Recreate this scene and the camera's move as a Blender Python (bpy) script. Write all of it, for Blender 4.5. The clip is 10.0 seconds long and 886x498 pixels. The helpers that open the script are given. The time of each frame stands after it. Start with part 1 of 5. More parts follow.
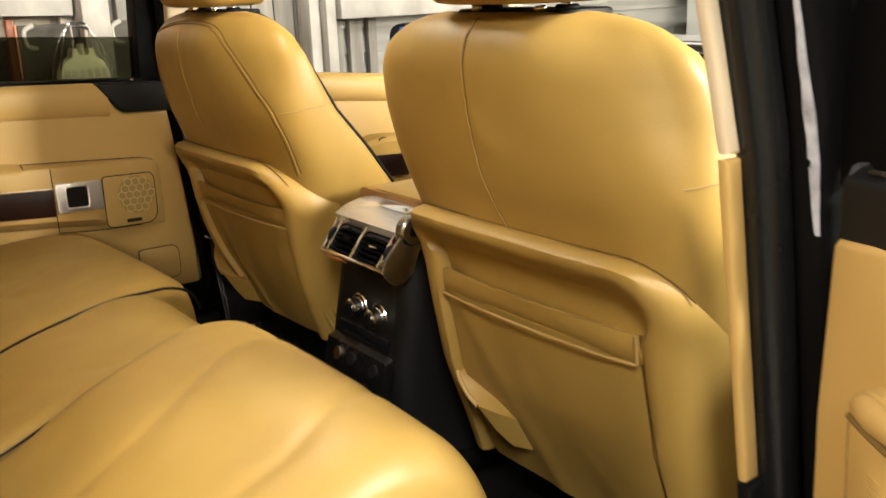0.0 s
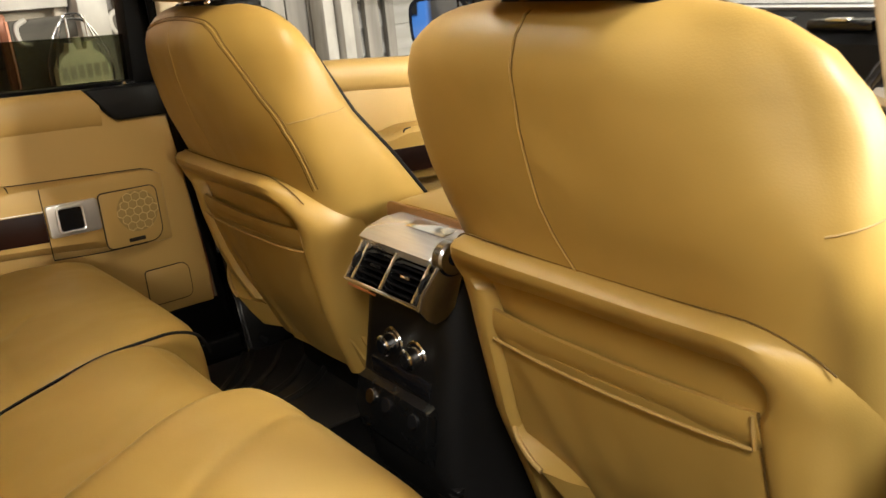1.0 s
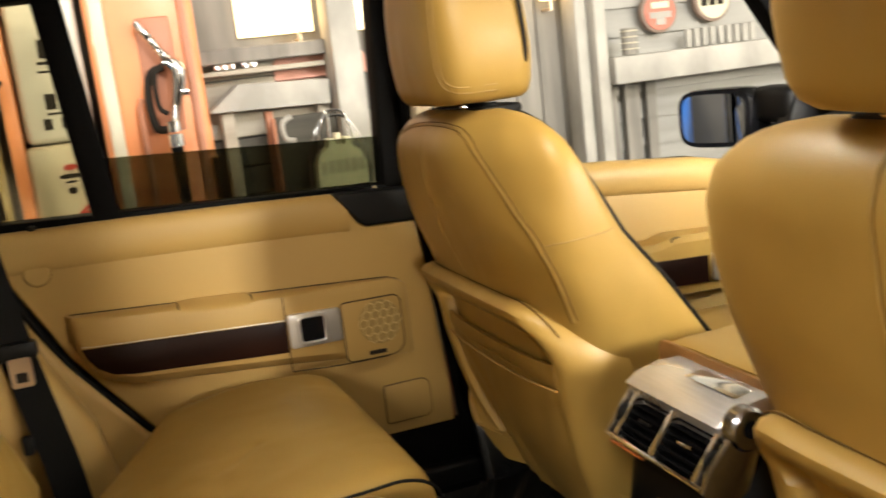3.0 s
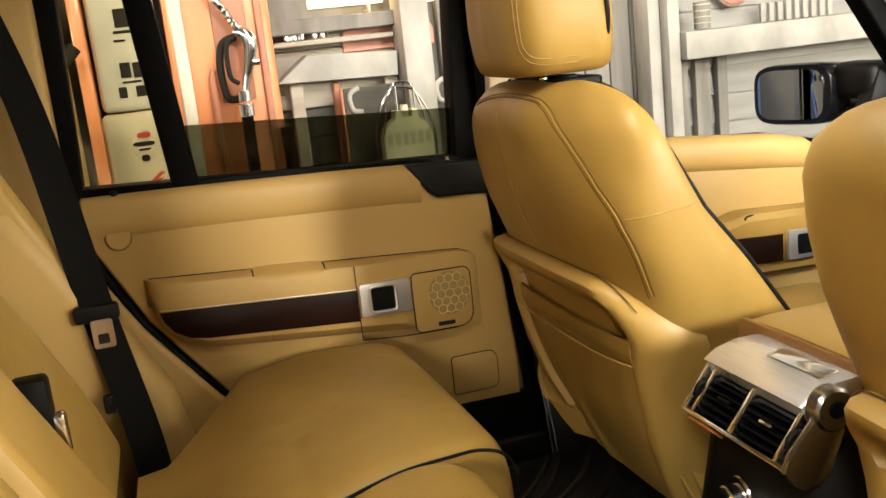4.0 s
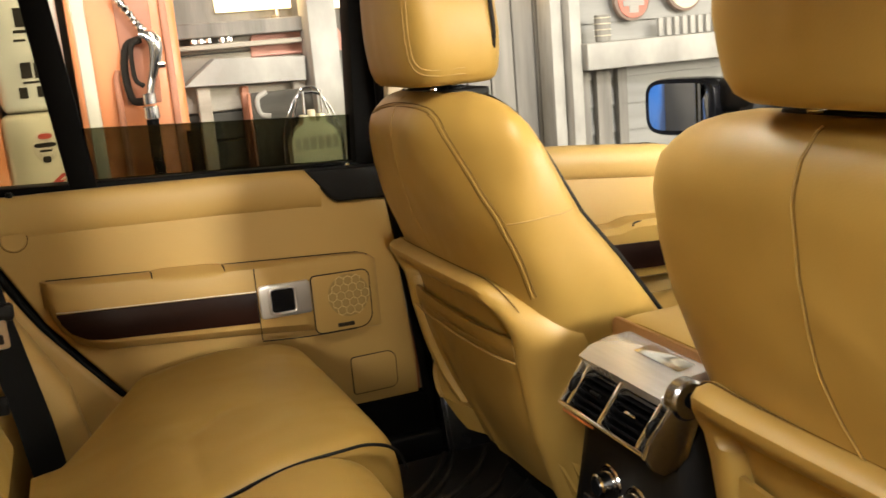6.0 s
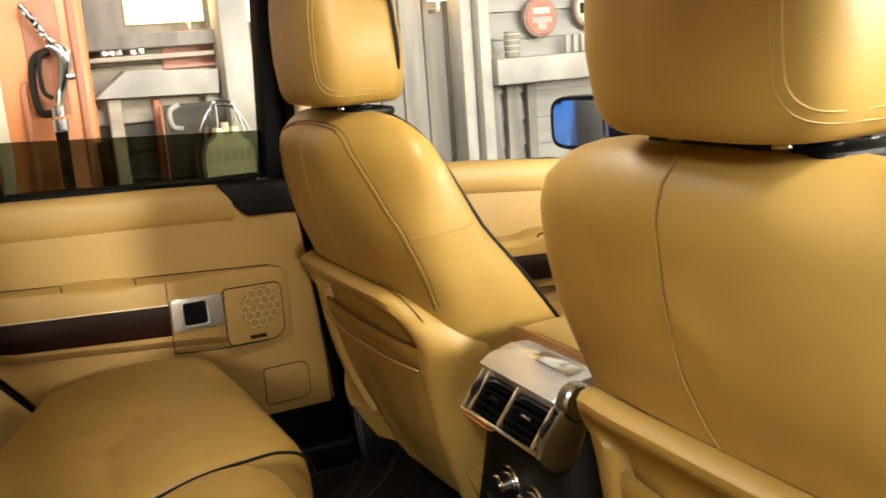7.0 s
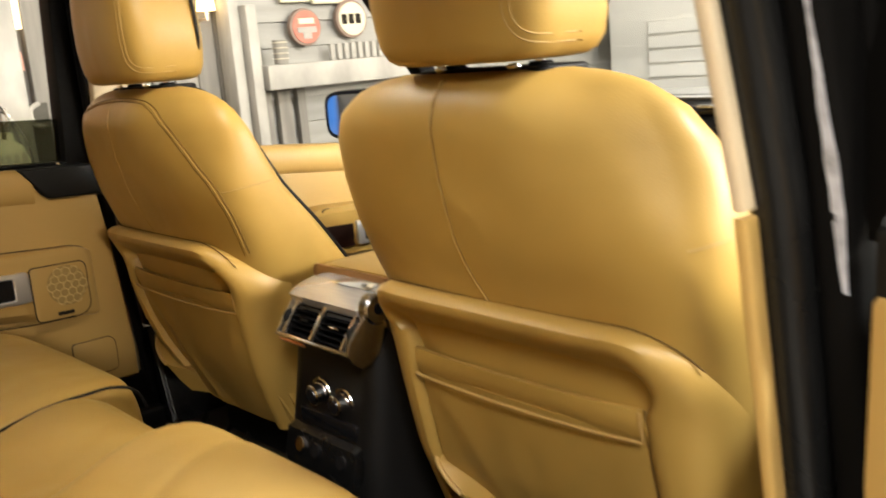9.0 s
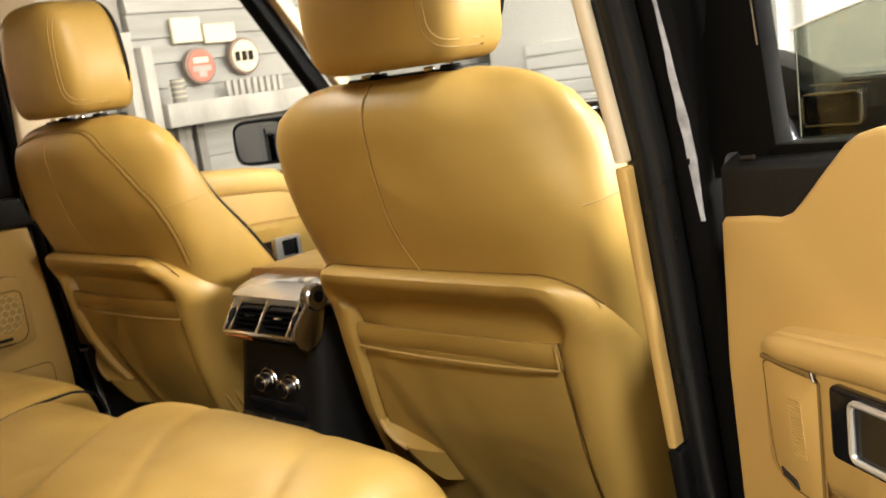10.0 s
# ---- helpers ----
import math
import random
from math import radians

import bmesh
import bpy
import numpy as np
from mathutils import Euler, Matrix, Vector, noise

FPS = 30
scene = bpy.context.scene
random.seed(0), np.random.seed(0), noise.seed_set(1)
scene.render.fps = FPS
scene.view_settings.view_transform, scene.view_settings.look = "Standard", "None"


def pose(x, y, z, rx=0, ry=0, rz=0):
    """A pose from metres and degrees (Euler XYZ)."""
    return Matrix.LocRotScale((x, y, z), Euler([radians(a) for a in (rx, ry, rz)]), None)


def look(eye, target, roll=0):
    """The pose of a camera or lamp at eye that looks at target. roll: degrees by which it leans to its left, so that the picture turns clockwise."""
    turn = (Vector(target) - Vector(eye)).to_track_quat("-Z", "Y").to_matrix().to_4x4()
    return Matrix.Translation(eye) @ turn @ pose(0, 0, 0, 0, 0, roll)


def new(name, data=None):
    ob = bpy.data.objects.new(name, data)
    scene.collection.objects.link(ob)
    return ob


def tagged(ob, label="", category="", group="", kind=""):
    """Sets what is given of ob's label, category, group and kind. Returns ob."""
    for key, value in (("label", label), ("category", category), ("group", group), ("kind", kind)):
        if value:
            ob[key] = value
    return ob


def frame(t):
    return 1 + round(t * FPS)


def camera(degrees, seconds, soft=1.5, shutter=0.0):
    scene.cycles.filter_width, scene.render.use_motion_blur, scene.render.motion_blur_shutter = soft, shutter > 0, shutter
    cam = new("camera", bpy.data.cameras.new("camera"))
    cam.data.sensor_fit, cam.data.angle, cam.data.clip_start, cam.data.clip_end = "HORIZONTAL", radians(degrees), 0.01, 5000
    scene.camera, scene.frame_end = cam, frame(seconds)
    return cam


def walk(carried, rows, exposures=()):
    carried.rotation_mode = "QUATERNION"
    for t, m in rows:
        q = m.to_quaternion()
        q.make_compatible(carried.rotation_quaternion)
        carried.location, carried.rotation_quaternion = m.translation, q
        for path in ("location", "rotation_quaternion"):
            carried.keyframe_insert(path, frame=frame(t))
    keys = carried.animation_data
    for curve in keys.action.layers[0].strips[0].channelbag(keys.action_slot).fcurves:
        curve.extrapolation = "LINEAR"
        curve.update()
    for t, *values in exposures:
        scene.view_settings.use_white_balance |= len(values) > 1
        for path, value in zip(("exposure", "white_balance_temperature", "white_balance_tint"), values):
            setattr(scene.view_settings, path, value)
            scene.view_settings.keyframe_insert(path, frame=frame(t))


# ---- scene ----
cam = camera(50.7, 10.0, shutter=0.5)
PATH = [
    (0, (1.199, -0.735, 1.356), (-0.355, 0.402, 0.812), -2.2),
    (0.5, (1.092, -0.668, 1.374), (-0.478, 0.439, 0.818), -4.2),
    (1, (1.001, -0.612, 1.38), (-0.57, 0.461, 0.762), -5.5),
    (1.5, (0.931, -0.549, 1.352), (-0.667, 0.459, 0.695), -6.2),
    (2, (0.877, -0.54, 1.353), (-0.78, 0.416, 0.77), -5.6),
    (2.5, (0.83, -0.517, 1.378), (-0.934, 0.294, 0.9), -6.6),
    (3, (0.811, -0.53, 1.395), (-1.036, 0.129, 1.0), -6.7),
    (3.2, (0.813, -0.543, 1.396), (-1.056, 0.049, 1.004), -6.8),
    (4.3, (0.802, -0.558, 1.392), (-1.073, -0.016, 0.954), -6.1),
    (4.5, (0.809, -0.553, 1.391), (-1.062, 0.002, 0.954), -6.1),
    (5, (0.819, -0.543, 1.394), (-1.038, 0.051, 0.952), -5.8),
    (5.5, (0.837, -0.54, 1.394), (-1.004, 0.103, 0.951), -5.3),
    (7, (0.919, -0.544, 1.416), (-0.831, 0.32, 0.98), -4.2),
    (7.5, (0.949, -0.563, 1.416), (-0.75, 0.403, 0.99), -3.6),
    (8, (0.999, -0.631, 1.404), (-0.628, 0.463, 1.008), -2.8),
    (8.5, (1.03, -0.671, 1.376), (-0.531, 0.52, 0.996), -3.2),
    (9, (1.103, -0.721, 1.353), (-0.377, 0.556, 0.931), -4.7),
    (9.5, (1.208, -0.796, 1.326), (-0.202, 0.548, 0.875), -6.3),
    (10, (1.203, -0.89, 1.327), (-0.121, 0.561, 0.952), -7.8),
]
EXPOSURES = [(0.0, 0.2), (1.2, 0.08), (4.5, 0.16), (5.5, 0.16), (7.0, 0.20), (8.5, 0.18), (10.0, 0.15)]
walk(cam, [(t, look(eye, target, roll)) for t, eye, target, roll in PATH], EXPOSURES)

# ---------------------------------------------------------------- light
world = bpy.data.worlds.new("world")
scene.world = world
world.use_nodes = True
world.node_tree.nodes["Background"].inputs[0].default_value = (1.0, 0.9, 0.75, 1)
world.node_tree.nodes["Background"].inputs[1].default_value = 0.003


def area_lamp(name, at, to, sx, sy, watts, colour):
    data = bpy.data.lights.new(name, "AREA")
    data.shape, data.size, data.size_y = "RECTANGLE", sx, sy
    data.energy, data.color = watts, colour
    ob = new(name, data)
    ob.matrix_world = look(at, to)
    return tagged(ob, "unseen area lamp added to light the cabin and walls", "lamp", "ceiling lamps")


# added key and fill lamps: unseen, without fixtures, aimed at cabin and walls
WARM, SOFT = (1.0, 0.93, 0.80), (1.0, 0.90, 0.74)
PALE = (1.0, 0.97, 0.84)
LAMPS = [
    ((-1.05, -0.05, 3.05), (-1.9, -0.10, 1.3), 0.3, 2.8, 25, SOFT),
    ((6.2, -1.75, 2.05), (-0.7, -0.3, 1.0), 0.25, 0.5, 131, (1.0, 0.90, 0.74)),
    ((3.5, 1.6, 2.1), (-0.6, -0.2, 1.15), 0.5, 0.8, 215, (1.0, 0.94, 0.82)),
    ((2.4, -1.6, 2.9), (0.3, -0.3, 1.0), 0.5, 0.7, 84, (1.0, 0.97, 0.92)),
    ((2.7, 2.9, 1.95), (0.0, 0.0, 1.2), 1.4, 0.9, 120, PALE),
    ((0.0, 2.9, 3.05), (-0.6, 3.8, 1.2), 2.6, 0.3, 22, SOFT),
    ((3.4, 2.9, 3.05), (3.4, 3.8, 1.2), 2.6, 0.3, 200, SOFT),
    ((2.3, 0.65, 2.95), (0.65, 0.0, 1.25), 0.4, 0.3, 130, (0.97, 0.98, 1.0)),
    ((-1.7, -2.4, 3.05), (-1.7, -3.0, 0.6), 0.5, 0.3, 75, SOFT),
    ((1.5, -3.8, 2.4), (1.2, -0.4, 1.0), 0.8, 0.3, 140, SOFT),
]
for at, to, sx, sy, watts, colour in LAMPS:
    area_lamp("added_lamp", at, to, sx, sy, watts, colour)


# courtesy lamp in the roof, lit because a door stands open
dome_light = area_lamp("courtesy_light", (0.0, -0.19, 1.648), (0.0, -0.19, 0.0), 0.10, 0.20, 3.1, WARM)
tagged(dome_light, "lit courtesy lamp in the cream headlining", "lamp")

# ---------------------------------------------------------------- materials
def mat(name, colour, rough=0.5, metal=0.0, grain=0.0, scale=300.0, blotch=0.0, blotch_scale=6.0,
        coat=0.0, dark=0.6, stretch=(1, 1, 1), kind="NOISE", per_object=0.0, sheen=0.0, spec=0.5, wrinkle=0.0, gloss=0.08):
    m = bpy.data.materials.new(name)
    m.use_nodes = True
    nt = m.node_tree
    b = nt.nodes["Principled BSDF"]
    b.inputs["Base Color"].default_value = (*colour, 1)
    b.inputs["Roughness"].default_value = rough
    b.inputs["Metallic"].default_value = metal
    b.inputs["Specular IOR Level"].default_value = spec
    b.inputs["Coat Weight"].default_value = coat
    b.inputs["Coat Roughness"].default_value = gloss
    b.inputs["Sheen Weight"].default_value = sheen
    co = nt.nodes.new("ShaderNodeTexCoord")
    mp = nt.nodes.new("ShaderNodeMapping")
    mp.inputs["Scale"].default_value = stretch
    nt.links.new(co.outputs["Object"], mp.inputs[0])
    if blotch or per_object:
        n = nt.nodes.new("ShaderNodeTexNoise")
        n.inputs["Scale"].default_value = blotch_scale
        n.inputs["Detail"].default_value = 5
        nt.links.new(mp.outputs[0], n.inputs["Vector"])
        mix = nt.nodes.new("ShaderNodeMix")
        mix.data_type = "RGBA"
        mix.inputs["A"].default_value = (*[c * dark for c in colour], 1)
        mix.inputs["B"].default_value = (*colour, 1)
        ramp = nt.nodes.new("ShaderNodeMapRange")
        ramp.inputs["From Min"].default_value, ramp.inputs["From Max"].default_value = 0.3, 0.62
        ramp.inputs["To Min"].default_value, ramp.inputs["To Max"].default_value = 1 - blotch, 1
        nt.links.new(n.outputs["Fac"], ramp.inputs["Value"])
        out = ramp.outputs[0]
        if per_object:
            info = nt.nodes.new("ShaderNodeObjectInfo")
            r2 = nt.nodes.new("ShaderNodeMapRange")
            r2.inputs["To Min"].default_value, r2.inputs["To Max"].default_value = 1 - per_object, 1
            nt.links.new(info.outputs["Random"], r2.inputs["Value"])
            mul = nt.nodes.new("ShaderNodeMath")
            mul.operation = "MULTIPLY"
            nt.links.new(out, mul.inputs[0])
            nt.links.new(r2.outputs[0], mul.inputs[1])
            out = mul.outputs[0]
        nt.links.new(out, mix.inputs["Factor"])
        nt.links.new(mix.outputs["Result"], b.inputs["Base Color"])
        rr = nt.nodes.new("ShaderNodeMapRange")
        rr.inputs["To Min"].default_value, rr.inputs["To Max"].default_value = rough * 1.15, rough * 0.9
        nt.links.new(n.outputs["Fac"], rr.inputs["Value"])
        nt.links.new(rr.outputs[0], b.inputs["Roughness"])
    if grain:
        g = nt.nodes.new("ShaderNodeTexVoronoi" if kind == "CELLS" else "ShaderNodeTexNoise")
        g.inputs["Scale"].default_value = scale
        nt.links.new(mp.outputs[0], g.inputs["Vector"])
        bump = nt.nodes.new("ShaderNodeBump")
        bump.inputs["Strength"].default_value = grain
        bump.inputs["Distance"].default_value = 0.001
        nt.links.new(g.outputs[0], bump.inputs["Height"])
        nt.links.new(bump.outputs[0], b.inputs["Normal"])
        if wrinkle:
            f = nt.nodes.new("ShaderNodeTexNoise")
            f.inputs["Scale"].default_value = 9
            f.inputs["Detail"].default_value = 1
            f.inputs["Distortion"].default_value = 0.6
            nt.links.new(mp.outputs[0], f.inputs["Vector"])
            soft = nt.nodes.new("ShaderNodeBump")
            soft.inputs["Strength"].default_value = wrinkle
            soft.inputs["Distance"].default_value = 0.02
            nt.links.new(f.outputs["Fac"], soft.inputs["Height"])
            nt.links.new(soft.outputs[0], bump.inputs["Normal"])
    return m


def glass_mat(name, colour, rough=0.0):
    m = bpy.data.materials.new(name)
    m.use_nodes = True
    nt = m.node_tree
    nt.nodes.remove(nt.nodes["Principled BSDF"])
    pane = nt.nodes.new("ShaderNodeBsdfGlass")
    pane.inputs["Color"].default_value = (*colour, 1)
    pane.inputs["Roughness"].default_value = rough
    pane.inputs["IOR"].default_value = 1.45
    nt.links.new(pane.outputs[0], nt.nodes["Material Output"].inputs[0])
    return m


def glow(name, colour, strength):
    m = mat(name, colour, 0.6)
    b = m.node_tree.nodes["Principled BSDF"]
    b.inputs["Emission Color"].default_value = (*colour, 1)
    b.inputs["Emission Strength"].default_value = strength
    return m


LEATHER = mat("tan_leather", (0.366, 0.226, 0.052), 0.47, spec=0.36, grain=0.07, scale=520, kind="CELLS", blotch=0.45, blotch_scale=5, dark=0.7, wrinkle=0.3, coat=0.16, gloss=0.36)
TRIM = mat("tan_trim", (0.410, 0.260, 0.082), 0.45, spec=0.35, grain=0.08, scale=500, kind="CELLS", blotch=0.15, blotch_scale=4, dark=0.8)
RIBS = mat("pale_tan_ribs", (0.60, 0.42, 0.17), 0.5, grain=0.1, scale=500)
GRILLE = mat("tan_grille", (0.29, 0.195, 0.062), 0.6, grain=0.4, scale=900)
# colour of raised cords that draw the shade inside grooves, creases and gaps
GROOVE = mat("groove_shade", (0.12, 0.07, 0.018), 0.8, spec=0.2)
STITCH = mat("tan_thread", (0.30, 0.19, 0.06), 0.7)
SATIN = mat("satin_silver", (0.72, 0.71, 0.69), 0.34, metal=0.8, grain=0.05, scale=60, blotch=0.1)
PIPING = mat("black_piping", (0.006, 0.0055, 0.005), 0.6, spec=0.2)
WOOD = mat("dark_walnut", (0.015, 0.0052, 0.003), 0.4, coat=0.0, spec=0.09, blotch=0.7, blotch_scale=9, dark=0.3, stretch=(1, 0.35, 3))
CHROME = mat("satin_chrome", (0.88, 0.87, 0.85), 0.15, metal=1.0, blotch=0.1, blotch_scale=30, dark=0.85)
SILVER = mat("brushed_silver", (0.74, 0.735, 0.73), 0.24, metal=0.66, blotch=0.25, blotch_scale=18, dark=0.6, grain=0.03, scale=60, stretch=(1, 12, 12))
STEEL = mat("dull_steel", (0.40, 0.39, 0.38), 0.25, metal=1.0, grain=0.03, scale=60, blotch=0.3, blotch_scale=25, stretch=(1, 12, 12))
BLACK = mat("black_plastic", (0.004, 0.0038, 0.0037), 0.5, spec=0.2, grain=0.3, scale=700, kind="CELLS", blotch=0.2, blotch_scale=14)
VENT = mat("vent_black", (0.0035, 0.0035, 0.004), 0.75, spec=0.03)
GLOSS = mat("black_gloss", (0.008, 0.008, 0.009), 0.16)
RUBBER = mat("black_rubber", (0.003, 0.0028, 0.0027), 0.5, spec=0.05, grain=0.2, scale=300, blotch=0.3, blotch_scale=20)
PAINT = mat("black_paint", (0.006, 0.006, 0.008), 0.12, coat=1.0)
FRAME = mat("black_window_trim", (0.0035, 0.0032, 0.003), 0.6, spec=0.04, grain=0.2, scale=500, blotch=0.2)
SOFTBLACK = mat("dark_grey_plastic", (0.006, 0.0056, 0.0052), 0.45, spec=0.2, grain=0.25, scale=700, kind="CELLS", blotch=0.2, blotch_scale=14)
SHINY = mat("glossy_black_plastic", (0.006, 0.006, 0.006), 0.26, spec=0.4, grain=0.12, scale=500, kind="CELLS", blotch=0.3, blotch_scale=14)
MATTING = mat("dark_rubber_mat", (0.022, 0.0195, 0.016), 0.30, spec=0.5, grain=0.3, scale=350, blotch=0.6, blotch_scale=14, dark=0.4)
CARPET = mat("black_carpet", (0.004, 0.0038, 0.0036), 0.95, spec=0.05, grain=1.0, scale=500, blotch=0.4, blotch_scale=30)
WEBBING = mat("black_webbing", (0.006, 0.006, 0.006), 0.8, spec=0.15, grain=0.6, scale=500, stretch=(1, 1, 3))
LINING = mat("cream_headlining", (0.52, 0.42, 0.28), 0.9, grain=0.4, scale=500)
TINT = glass_mat("tinted_glass", (0.36, 0.37, 0.31))
# same glass in a paler copy; the open door's brighter reflections are in its colour
TINT_LIT = glass_mat("tinted_glass_lit", (0.55, 0.57, 0.52))
SMOKE = glass_mat("smoked_glass", (0.84, 0.81, 0.68))
CLEAR = glass_mat("clear_glass", (0.96, 0.97, 0.96))
MIRROR = mat("mirror", (0.85, 0.87, 0.88), 0.01, metal=1.0)
GREYWOOD = mat("weathered_wood", (0.28, 0.255, 0.215), 0.85, grain=0.8, scale=60, blotch=0.7, blotch_scale=7, dark=0.45, stretch=(3, 3, 0.35), per_object=0.4)
BLACKWOOD = mat("black_stained_wood", (0.075, 0.068, 0.052), 0.8, grain=0.8, scale=60, blotch=0.7, blotch_scale=7, dark=0.5, stretch=(3, 0.35, 3), per_object=0.3)
DARKWOOD = mat("dark_old_wood", (0.44, 0.385, 0.30), 0.8, grain=0.8, scale=60, blotch=0.7, blotch_scale=7, dark=0.5, stretch=(3, 0.35, 3), per_object=0.4)
WHITEWOOD = mat("worn_white_wood", (0.39, 0.365, 0.315), 0.75, grain=0.7, scale=60, blotch=0.75, blotch_scale=9, dark=0.6, stretch=(3, 1, 0.6))
PLASTER = mat("white_plaster", (0.8, 0.78, 0.73), 0.85, grain=0.2, scale=80, blotch=0.2, blotch_scale=2, dark=0.85)
DIM = mat("bounce_cutting_grey", (0.09, 0.087, 0.083), 0.8, grain=0.2, scale=60, blotch=0.3, blotch_scale=2)
ORANGE = mat("orange_red_enamel", (0.76, 0.27, 0.095), 0.4, blotch=0.5, blotch_scale=6, dark=0.6, coat=0.3)
CREAM = mat("cream_enamel", (0.56, 0.50, 0.36), 0.45, blotch=0.3, blotch_scale=5, dark=0.75)
RUST = mat("faded_rust_enamel", (0.44, 0.17, 0.085), 0.5, blotch=0.5, blotch_scale=9, dark=0.6)
REDP = mat("red_enamel", (0.45, 0.05, 0.03), 0.45, blotch=0.3, blotch_scale=9)
BLUEPAINT = mat("blue_car_paint", (0.03, 0.12, 0.40), 0.3, coat=0.5)
CONCRETE = mat("showroom_floor", (0.16, 0.145, 0.125), 0.4, grain=0.3, scale=40, blotch=0.4, blotch_scale=1.2, dark=0.7)
BRASS = mat("buckle_metal", (0.75, 0.62, 0.48), 0.3, metal=1.0)
RED_LENS = mat("amber_lens", (0.30, 0.09, 0.02), 0.3)
SHADE = glow("lamp_shade", (1.0, 0.72, 0.35), 6)
PANE = glow("lit_window", (1.0, 0.83, 0.52), 2.2)
INK = mat("dark_ink", (0.018, 0.014, 0.010), 0.75, spec=0.15)


# ---------------------------------------------------------------- mesh helpers
def thing(name, label, category, m=None, group="", kind=""):
    ob = new(name)
    if m is not None:
        ob.matrix_world = m
    return tagged(ob, label, category, group, kind)


def part(name, bm, material, parent=None, label="", smooth=True):
    bmesh.ops.recalc_face_normals(bm, faces=bm.faces[:])
    me = bpy.data.meshes.new(name)
    bm.to_mesh(me)
    bm.free()
    me.materials.append(material)
    if smooth:
        me.shade_smooth()
        me.set_sharp_from_angle(angle=radians(38))
    ob = new(name, me)
    if parent is not None:
        ob.parent = parent
    if label:
        ob["label"] = label
    return ob


def box(x0, x1, y0, y1, z0, z1, r=0.004, seg=2, bm=None):
    bm = bm or bmesh.new()
    made = bmesh.ops.create_cube(bm, size=1)["verts"]
    for v in made:
        v.co = Vector(((x0 + x1) / 2 + v.co.x * (x1 - x0), (y0 + y1) / 2 + v.co.y * (y1 - y0), (z0 + z1) / 2 + v.co.z * (z1 - z0)))
    if r:
        es = list({e for v in made for e in v.link_edges})
        bmesh.ops.bevel(bm, geom=es, offset=r, segments=seg, profile=0.5, affect="EDGES")
    return bm


def prism(outline, axis, a, b, r=0.003, seg=2, warp=None):
    """A slab with the given outline (in the two other axes, in order) from a to b along axis, its edges rounded."""
    bm = bmesh.new()
    k = "xyz".index(axis)

    def at(p, d):
        c = list(p)
        c.insert(k, d)
        return Vector(c)
    lo = [bm.verts.new(at(p, a)) for p in outline]
    hi = [bm.verts.new(at(p, b)) for p in outline]
    bm.faces.new(lo)
    bm.faces.new(hi[::-1])
    for i in range(len(lo)):
        j = (i + 1) % len(lo)
        bm.faces.new((lo[i], hi[i], hi[j], lo[j]))
    bmesh.ops.recalc_face_normals(bm, faces=bm.faces[:])
    if r:
        rim = [e for e in bm.edges if (e.verts[0] in lo) == (e.verts[1] in lo)]
        bmesh.ops.bevel(bm, geom=rim, offset=r, segments=seg, profile=0.5, affect="EDGES")
    if warp:
        for v in bm.verts:
            v.co = warp(v.co)
    return bm


def rounded(y0, y1, z0, z1, r, n=5):
    """A rectangle's outline with round corners; r may be four radii, from low-y low-z round by low-y high-z."""
    rs = r if isinstance(r, (tuple, list)) else (r,) * 4
    out = []
    for (cy, cz, a0), q in zip(((y0, z0, 270), (y0, z1, 180), (y1, z1, 90), (y1, z0, 0)), rs):
        sy, sz = (1 if cy == y0 else -1), (1 if cz == z0 else -1)
        for i in range(n + 1):
            a = radians(a0 - 90 * i / n)
            out.append((cy + sy * q + q * math.cos(a), cz + sz * q + q * math.sin(a)))
    return out


def loft(rings, bm=None, cap=True, closed=True):
    bm = bm or bmesh.new()
    vs = [[bm.verts.new(p) for p in ring] for ring in rings]
    for a, b in zip(vs, vs[1:]):
        n = len(a)
        for i in range(n if closed else n - 1):
            j = (i + 1) % n
            bm.faces.new((a[i], a[j], b[j], b[i]))
    if cap:
        bm.faces.new(vs[0][::-1])
        bm.faces.new(vs[-1])
    return bm


def tube(points, r, n=8, bm=None, closed=False):
    """A round cord along points."""
    bm = bm or bmesh.new()
    pts = [Vector(p) for p in points]
    rings, up = [], None
    m = len(pts)
    for i, p in enumerate(pts):
        a = pts[i - 1] if i or closed else pts[0]
        b = pts[(i + 1) % m] if i < m - 1 or closed else pts[-1]
        d = (b - a).normalized()
        side = d.cross(Vector((0, 0, 1)) if abs(d.z) < 0.9 else Vector((0, 1, 0))).normalized() if up is None else (up - d * up.dot(d)).normalized()
        up = side
        other = d.cross(side)
        rr = r(i / (m - 1)) if callable(r) else r
        rings.append([p + rr * (math.cos(2 * math.pi * k / n) * side + math.sin(2 * math.pi * k / n) * other) for k in range(n)])
    if closed:
        rings.append(rings[0])
    bm2 = loft(rings, bm, cap=not closed)
    if closed:
        bmesh.ops.remove_doubles(bm2, verts=bm2.verts[:], dist=1e-5)
    return bm2


def smooth_line(points, n=8):
    """Catmull-Rom through the points."""
    p = [Vector(q) for q in points]
    p = [2 * p[0] - p[1], *p, 2 * p[-1] - p[-2]]
    out = []
    for i in range(1, len(p) - 2):
        for k in range(n):
            t = k / n
            out.append(0.5 * ((2 * p[i]) + (p[i + 1] - p[i - 1]) * t + (2 * p[i - 1] - 5 * p[i] + 4 * p[i + 1] - p[i + 2]) * t * t + (3 * p[i] - p[i - 1] - 3 * p[i + 1] + p[i + 2]) * t ** 3))
    return [*out, p[-2]]


